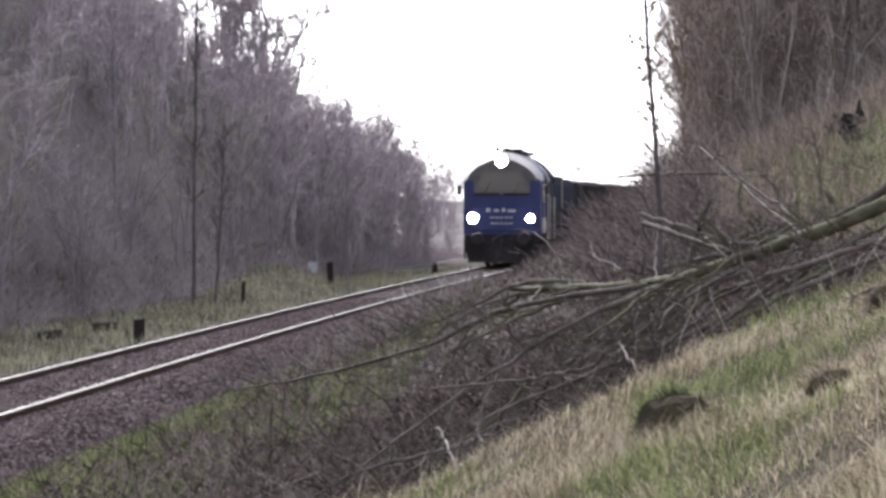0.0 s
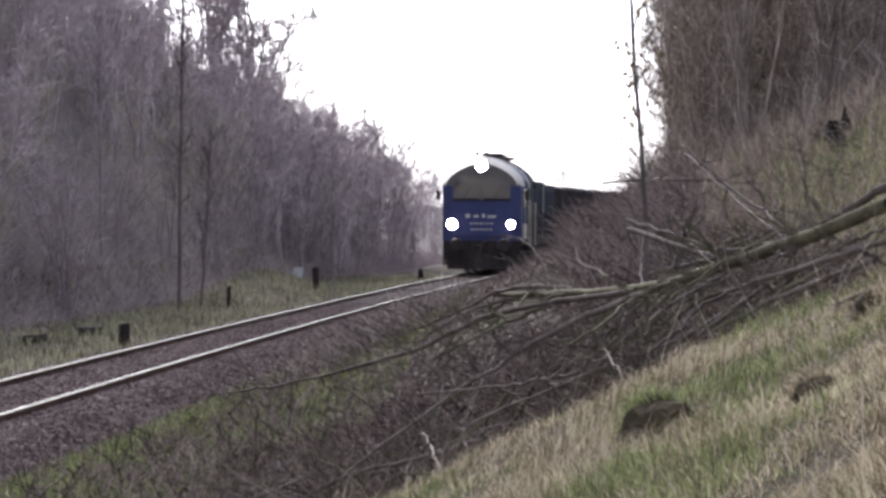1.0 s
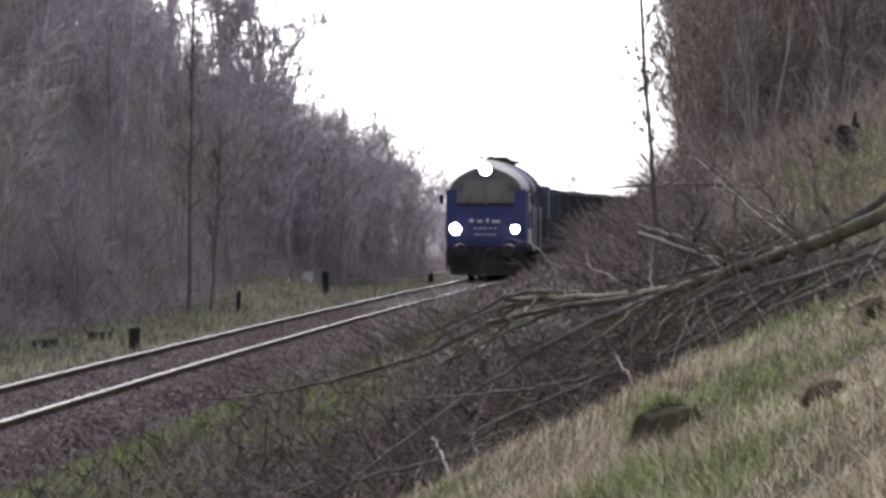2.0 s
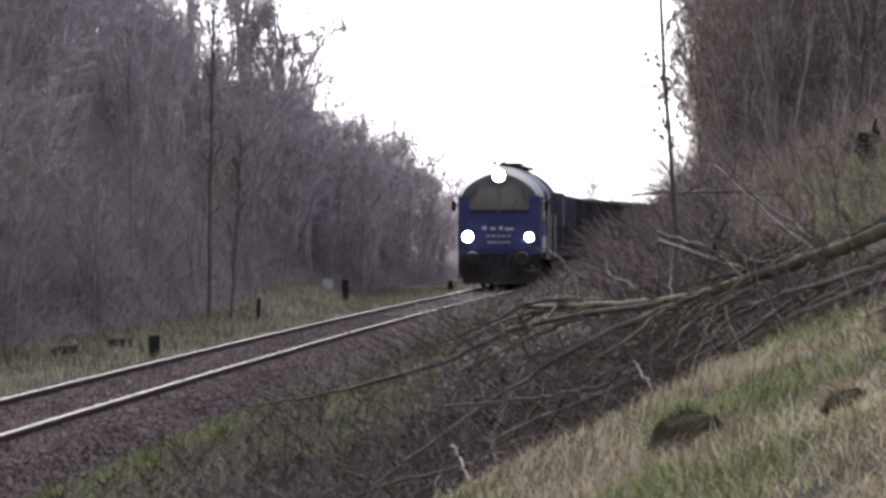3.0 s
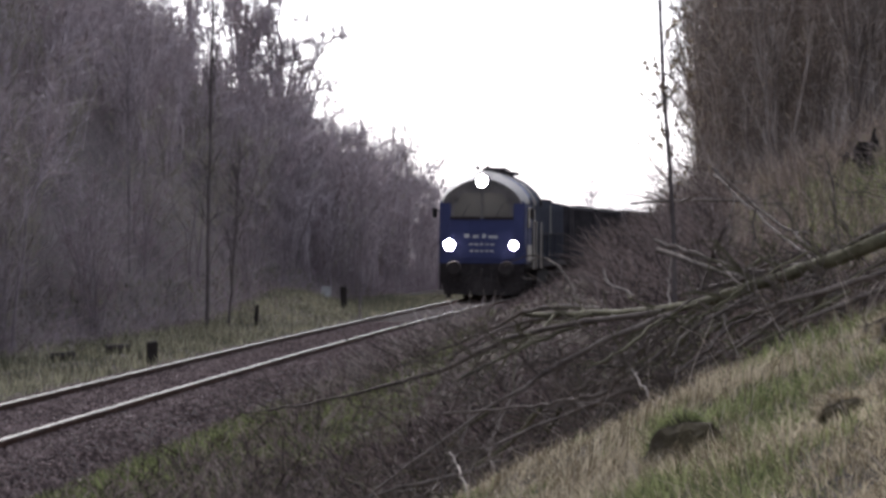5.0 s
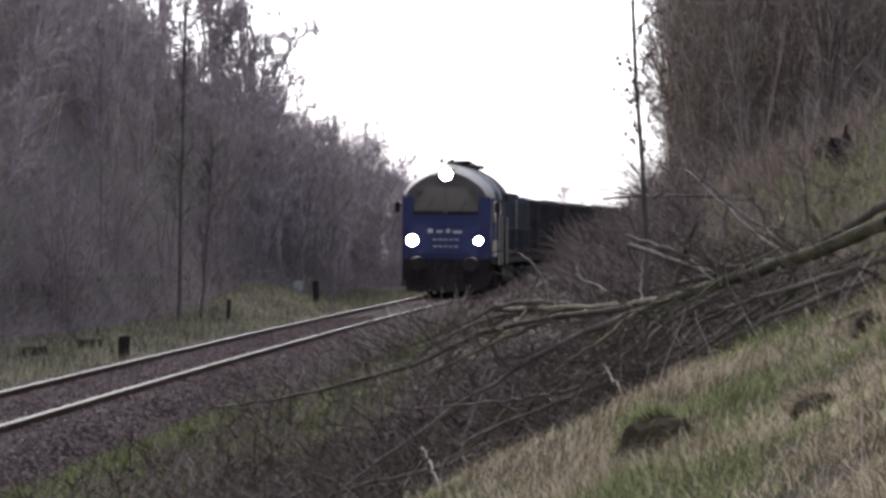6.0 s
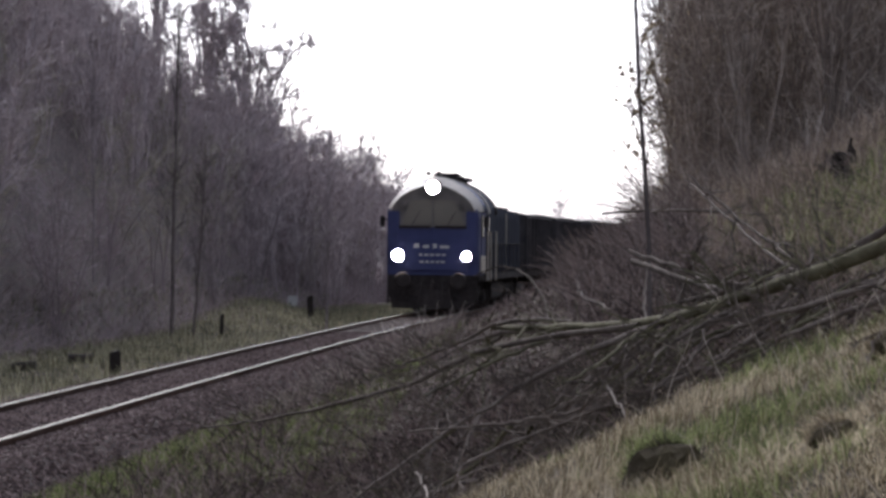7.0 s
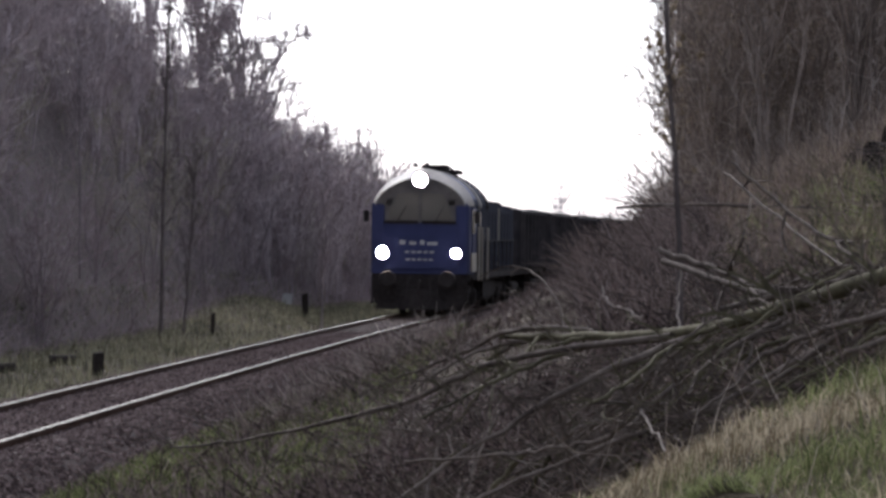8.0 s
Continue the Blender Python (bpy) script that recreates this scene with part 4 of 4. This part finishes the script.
def make_grass():
    rng = np.random.default_rng(21)

    def sward(name, x, y, length, width, lean, mat, label):
        V, faces = blades(rng, x, y, ground_z(x, y), length, width, lean)
        tagged(new(name, mesh_of(name, V, faces, mat)), label, "grass", kind="stuff")

    def patch(x, y):
        return np.sin(1.9 * x + 0.8 * y) * np.sin(1.4 * y - 0.8 * x + 2) + 0.7 * np.sin(5.2 * x - 1.7 * y) * np.sin(3.1 * y + x)

    tufts, each = 8500, 17
    ty = rng.uniform(8.5, 18.0, tufts)
    tx = rng.uniform(-0.22, 0.24, tufts) * ty
    tall = rng.uniform(0.5, 1.0, tufts) * (0.75 + 0.35 * waves(1.3 * tx, 1.3 * ty))
    green = rng.uniform(-0.3, 0.3, tufts) < patch(tx, ty) - 0.2 + 1.3 * np.exp(-((tx - 0.74) / 0.24) ** 2 - ((ty - 16.4) / 1.1) ** 2) + 0.5 * np.exp(-((tx - 1.9) / 0.5) ** 2 - ((ty - 13.0) / 1.0) ** 2)
    clear = ((tx - 1.17) / 0.26) ** 2 + ((ty - 13.75) / 0.45) ** 2 > 1
    for name, sel, mat, low, high, label in (("dry_grass", ~green & clear, STRAW, 0.08, 0.3, "matted dry straw-coloured grass on the bank"),
                                             ("green_grass", green & clear, GREEN, 0.08, 0.24, "patches of fresh green grass on the bank")):
        k = np.repeat(np.flatnonzero(sel), each)
        m = len(k)
        x, y = tx[k] + rng.normal(0, 0.075, m), ty[k] + rng.normal(0, 0.075, m)
        sward(name, x, y, rng.uniform(low, high, m) * np.clip(tall[k], 0.35, 1.4), rng.uniform(0.003, 0.009, m), rng.uniform(0.0, 1.0, m) ** 0.4 * 0.98, mat, label)
    n = 700
    y = rng.uniform(9.5, 17.8, n)
    x = rng.uniform(-0.2, 0.2, n) * y
    sward("bent_stems", x, y, rng.uniform(0.2, 0.5, n), rng.uniform(0.003, 0.006, n), rng.uniform(0.5, 0.97, n), STALK, "long bent pale grass stems on the bank")
    n = 52000
    y = rng.uniform(8.5, 18.0, n)
    x = rng.uniform(-0.22, 0.24, n) * y
    sward("thatch", x, y, rng.uniform(0.05, 0.14, n), rng.uniform(0.004, 0.008, n), rng.uniform(0.6, 0.97, n), STRAW, "flattened dead grass between the tufts")
    n = 40000
    y = rng.uniform(19, 52, n)
    x = rng.uniform(0.0, 0.2, n) * y
    ok = ((x - track_x(y)) > 2.8) & (x > 0.098 * y)
    x, y = x[ok], y[ok]
    g = rng.uniform(size=len(x)) > 0.15 + 0.5 * (patch(x * 0.6, y * 0.4) > 0.4)
    for name, sel, mat in (("dry_slope_grass", g, DULLSTRAW), ("green_slope_grass", ~g, GREEN)):
        m = int(sel.sum())
        sward(name, x[sel], y[sel], rng.uniform(0.12, 0.45, m), rng.uniform(0.005, 0.012, m), rng.uniform(0.2, 0.9, m), mat, "rough grass on the upper bank")
    n = 45000
    y = 24 + 42 * rng.uniform(size=n)
    x = track_x(y) + 2.4 + 6.0 * rng.uniform(size=n)
    keep = x < 0.1 * y
    x, y = x[keep], y[keep]
    n = len(x)
    sward("litter_grass", x, y, rng.uniform(0.05, 0.22, n), rng.uniform(0.006, 0.014, n), rng.uniform(0.4, 0.95, n), BRUSH, "sparse dead grass and litter between the scrub")
    n = 9000
    x, y = rng.uniform(-0.6, 3.0, n), rng.uniform(17.2, 21.5, n)
    keep = patch(1.7 * x, 1.3 * y) > 0.35
    x, y = x[keep], y[keep]
    n = len(x)
    sward("brush_green", x, y, rng.uniform(0.08, 0.24, n), rng.uniform(0.004, 0.01, n), rng.uniform(0.2, 0.8, n), GREEN, "green grass showing between the fallen branches")
    n = 1500
    y = rng.uniform(36, 47, n)
    x = y * rng.uniform(0.095, 0.16, n)
    sward("tall_straw", x, y, rng.uniform(0.3, 0.95, n), rng.uniform(0.006, 0.011, n), rng.uniform(0.2, 0.85, n), DULLSTRAW, "tall pale dead grass below the shrubs")
    n = 5000
    y = rng.uniform(24, 37, n)
    x = y * rng.uniform(0.125, 0.165, n)
    sward("bank_green", x, y, rng.uniform(0.1, 0.28, n), rng.uniform(0.006, 0.012, n), rng.uniform(0.2, 0.8, n), GREEN, "green grass high on the bank")
    n = 26000
    y = 40 + 75 * rng.uniform(size=n)
    x = track_x(y) - rng.uniform(2.6, 7.6, n)
    sward("verge_grass", x, y, rng.uniform(0.08, 0.3, n), rng.uniform(0.012, 0.03, n), rng.uniform(0.1, 0.8, n), VERGE, "yellow-green grass on the far side of the track")
    n = 80000
    y = 19 + 55 * rng.uniform(size=n) ** 1.3
    x = track_x(y) + 1.75 + 3.4 * rng.uniform(size=n) ** 1.5
    sward("toe_grass", x, y, rng.uniform(0.05, 0.2, n), rng.uniform(0.007, 0.016, n), rng.uniform(0.2, 0.9, n), GREEN, "thin grass between the ballast and the bank")


make_grass()


def tussock(x, y, r, h, seed):
    """An earthen hump, coloured dark for the shaded hollow, with grass hanging over it."""
    rng = np.random.default_rng(seed)
    z = float(ground_z(x, y))
    ob = tagged(new("grass_tussock"), "earthen hump coloured dark for its shaded hollow, dead grass hanging over it", "tussock", "tussocks on the bank")
    ob.matrix_basis = pose(x, y, z, 0, -20, 0)
    b = bmesh.new()
    bmesh.ops.create_icosphere(b, subdivisions=3, radius=1.0)
    for v in b.verts:
        k = 1 + 0.3 * noise.noise(v.co * 2.2 + Vector((seed, 0, 0)))
        v.co = Vector((v.co.x * r * k, v.co.y * r * 1.2 * k, max(-0.05, v.co.z * h * k)))
    part("hump", b, SHADEHUMP, ob)
    n = 1500
    a, q = rng.uniform(0, 6.28, n), np.sqrt(rng.uniform(0, 1.0, n))
    gx, gy = np.cos(a) * q * r, np.sin(a) * q * r * 1.2
    # Blades stay off the near face, so the dark colour shows there.
    top = (gy > -0.3 * r) & (rng.uniform(size=1500) < 0.6)
    gx, gy, q = gx[top], gy[top], q[top]
    n = len(gx)
    gz = h * np.sqrt(1 - q ** 2)
    V, faces = blades(rng, gx, gy, gz, rng.uniform(0.05, 0.15, n), rng.uniform(0.003, 0.007, n), rng.uniform(0.6, 0.98, n))
    tagged(part("blade", mesh_of("blade", V, faces, GREEN if seed == 1 else STRAW), None, ob), kind="stuff")


for k, (x, y, r, h) in enumerate(((1.14, 13.7, 0.2, 0.2), (1.74, 12.5, 0.12, 0.09), (2.3, 14.6, 0.09, 0.07))):
    tussock(x, y, r, h, k + 1)


def root_stump(x, y, r, seed):
    """An upturned dark stump: a gnarled core with root ends."""
    rng = np.random.default_rng(seed)
    ob = tagged(new("root_stump"), "dark upturned stump with broken roots on the bank", "stump", "stumps on the bank")
    ob.matrix_basis = pose(x, y, float(ground_z(x, y)), 0, 0, 40 * seed)
    b = bmesh.new()
    bmesh.ops.create_icosphere(b, subdivisions=3, radius=1.0)
    for v in b.verts:
        v.co = v.co * r * (1 + 0.5 * noise.noise(v.co * 2.5 + Vector((seed, 1, 0))))
        v.co.z = v.co.z * 0.9 + 0.6 * r
    part("core", b, POST, ob)
    for k in range(7):
        way = Vector(rng.normal(0, 1, 3)).normalized()
        way.z = abs(way.z) * 0.8 + 0.1
        a = Vector((0, 0, 0.6 * r)) + way * r * 0.7
        part("root", rod(a, a + way * r * float(rng.uniform(0.6, 1.3)), r * 0.17, r * 0.06, 7), POST, ob)


for k, (x, y, r) in enumerate(((5.15, 35.0, 0.2), (5.0, 34.0, 0.13), (5.3, 37.5, 0.16))):
    root_stump(x, y, r, k + 1)


# ---------------------------------------------------------------- ballast stones and sleepers
def make_stones():
    rng = np.random.default_rng(31)
    n = 42000
    y = 22 + 50 * rng.uniform(size=n) ** 1.3
    u = rng.uniform(-1.95, 1.95, n)
    z = np.interp(np.abs(u), [0, 1.2, 1.4, 2.1], [-0.095, -0.095, -0.15, -0.59])
    c = np.stack([track_x(y) + u, y, z], 1)
    base = np.array([[1, 0, 0], [-1, 0, 0], [0, 1, 0], [0, -1, 0], [0, 0, 0.8], [0, 0, -0.8]], float)
    V = c[:, None, :] + base[None] * rng.uniform(0.018, 0.042, (n, 6, 1)) + rng.normal(0, 0.006, (n, 6, 3))
    F = np.array([[0, 2, 4], [2, 1, 4], [1, 3, 4], [3, 0, 4], [2, 0, 5], [1, 2, 5], [3, 1, 5], [0, 3, 5]])
    Q = (np.arange(n) * 6)[:, None, None] + F[None]
    tagged(part("ballast_stones", mesh_of("ballast_stones", V.reshape(-1, 3), Q.reshape(-1, 3), STONE), STONE, track), "loose brown ballast stones", kind="stuff")
    b = box((2.5, 0.25, 0.16), (0, 0, 0), 0.015)
    me = bpy.data.meshes.new("sleeper")
    b.to_mesh(me)
    b.free()
    me.materials.append(SLEEPER)
    for i in range(150):
        y = 20 + 0.62 * i
        ob = new("sleeper", me)
        ob.parent = track
        slope = math.degrees(math.atan(2 * 2.6558e-4 * y + 6.9845e-2))
        ob.matrix_basis = pose(float(track_x(y)), y, -0.172, 0, 0, -slope)


make_stones()


# ---------------------------------------------------------------- what moves
FRONT = [(0.0, 104.3), (0.5, 103.2), (1.0, 102.2), (1.7, 100.8), (2.5, 99.1), (3.0, 98.0), (3.5, 96.8), (4.0, 95.6), (4.5, 94.4),
         (5.2, 92.7), (6.0, 90.7), (6.5, 89.5), (7.0, 88.2), (7.5, 86.8), (8.0, 85.2)]


def on_track(y, wheelbase):
    x0, x1 = float(track_x(y)), float(track_x(y + wheelbase))
    return pose(x0, y, 0, 0, 0, -math.degrees(math.atan2(x1 - x0, wheelbase)))


def motions():
    walk(LOCO, [(t, on_track(y, 13.0)) for t, y in FRONT])
    for back, wagon in WAGONS:
        walk(wagon, [(t, on_track(y + back * 0.985, 9.0)) for t, y in FRONT])
    times = [i * 0.25 for i in range(33)]
    ahead = np.interp(times, [t for t, _ in FRONT], [y for _, y in FRONT])
    for ax, y in WHEELS:
        walk(ax, [(t, pose(0, y, 0.49, math.degrees((FRONT[0][1] - a) / 0.49), 0, 0)) for t, a in zip(times, ahead)])


motions()
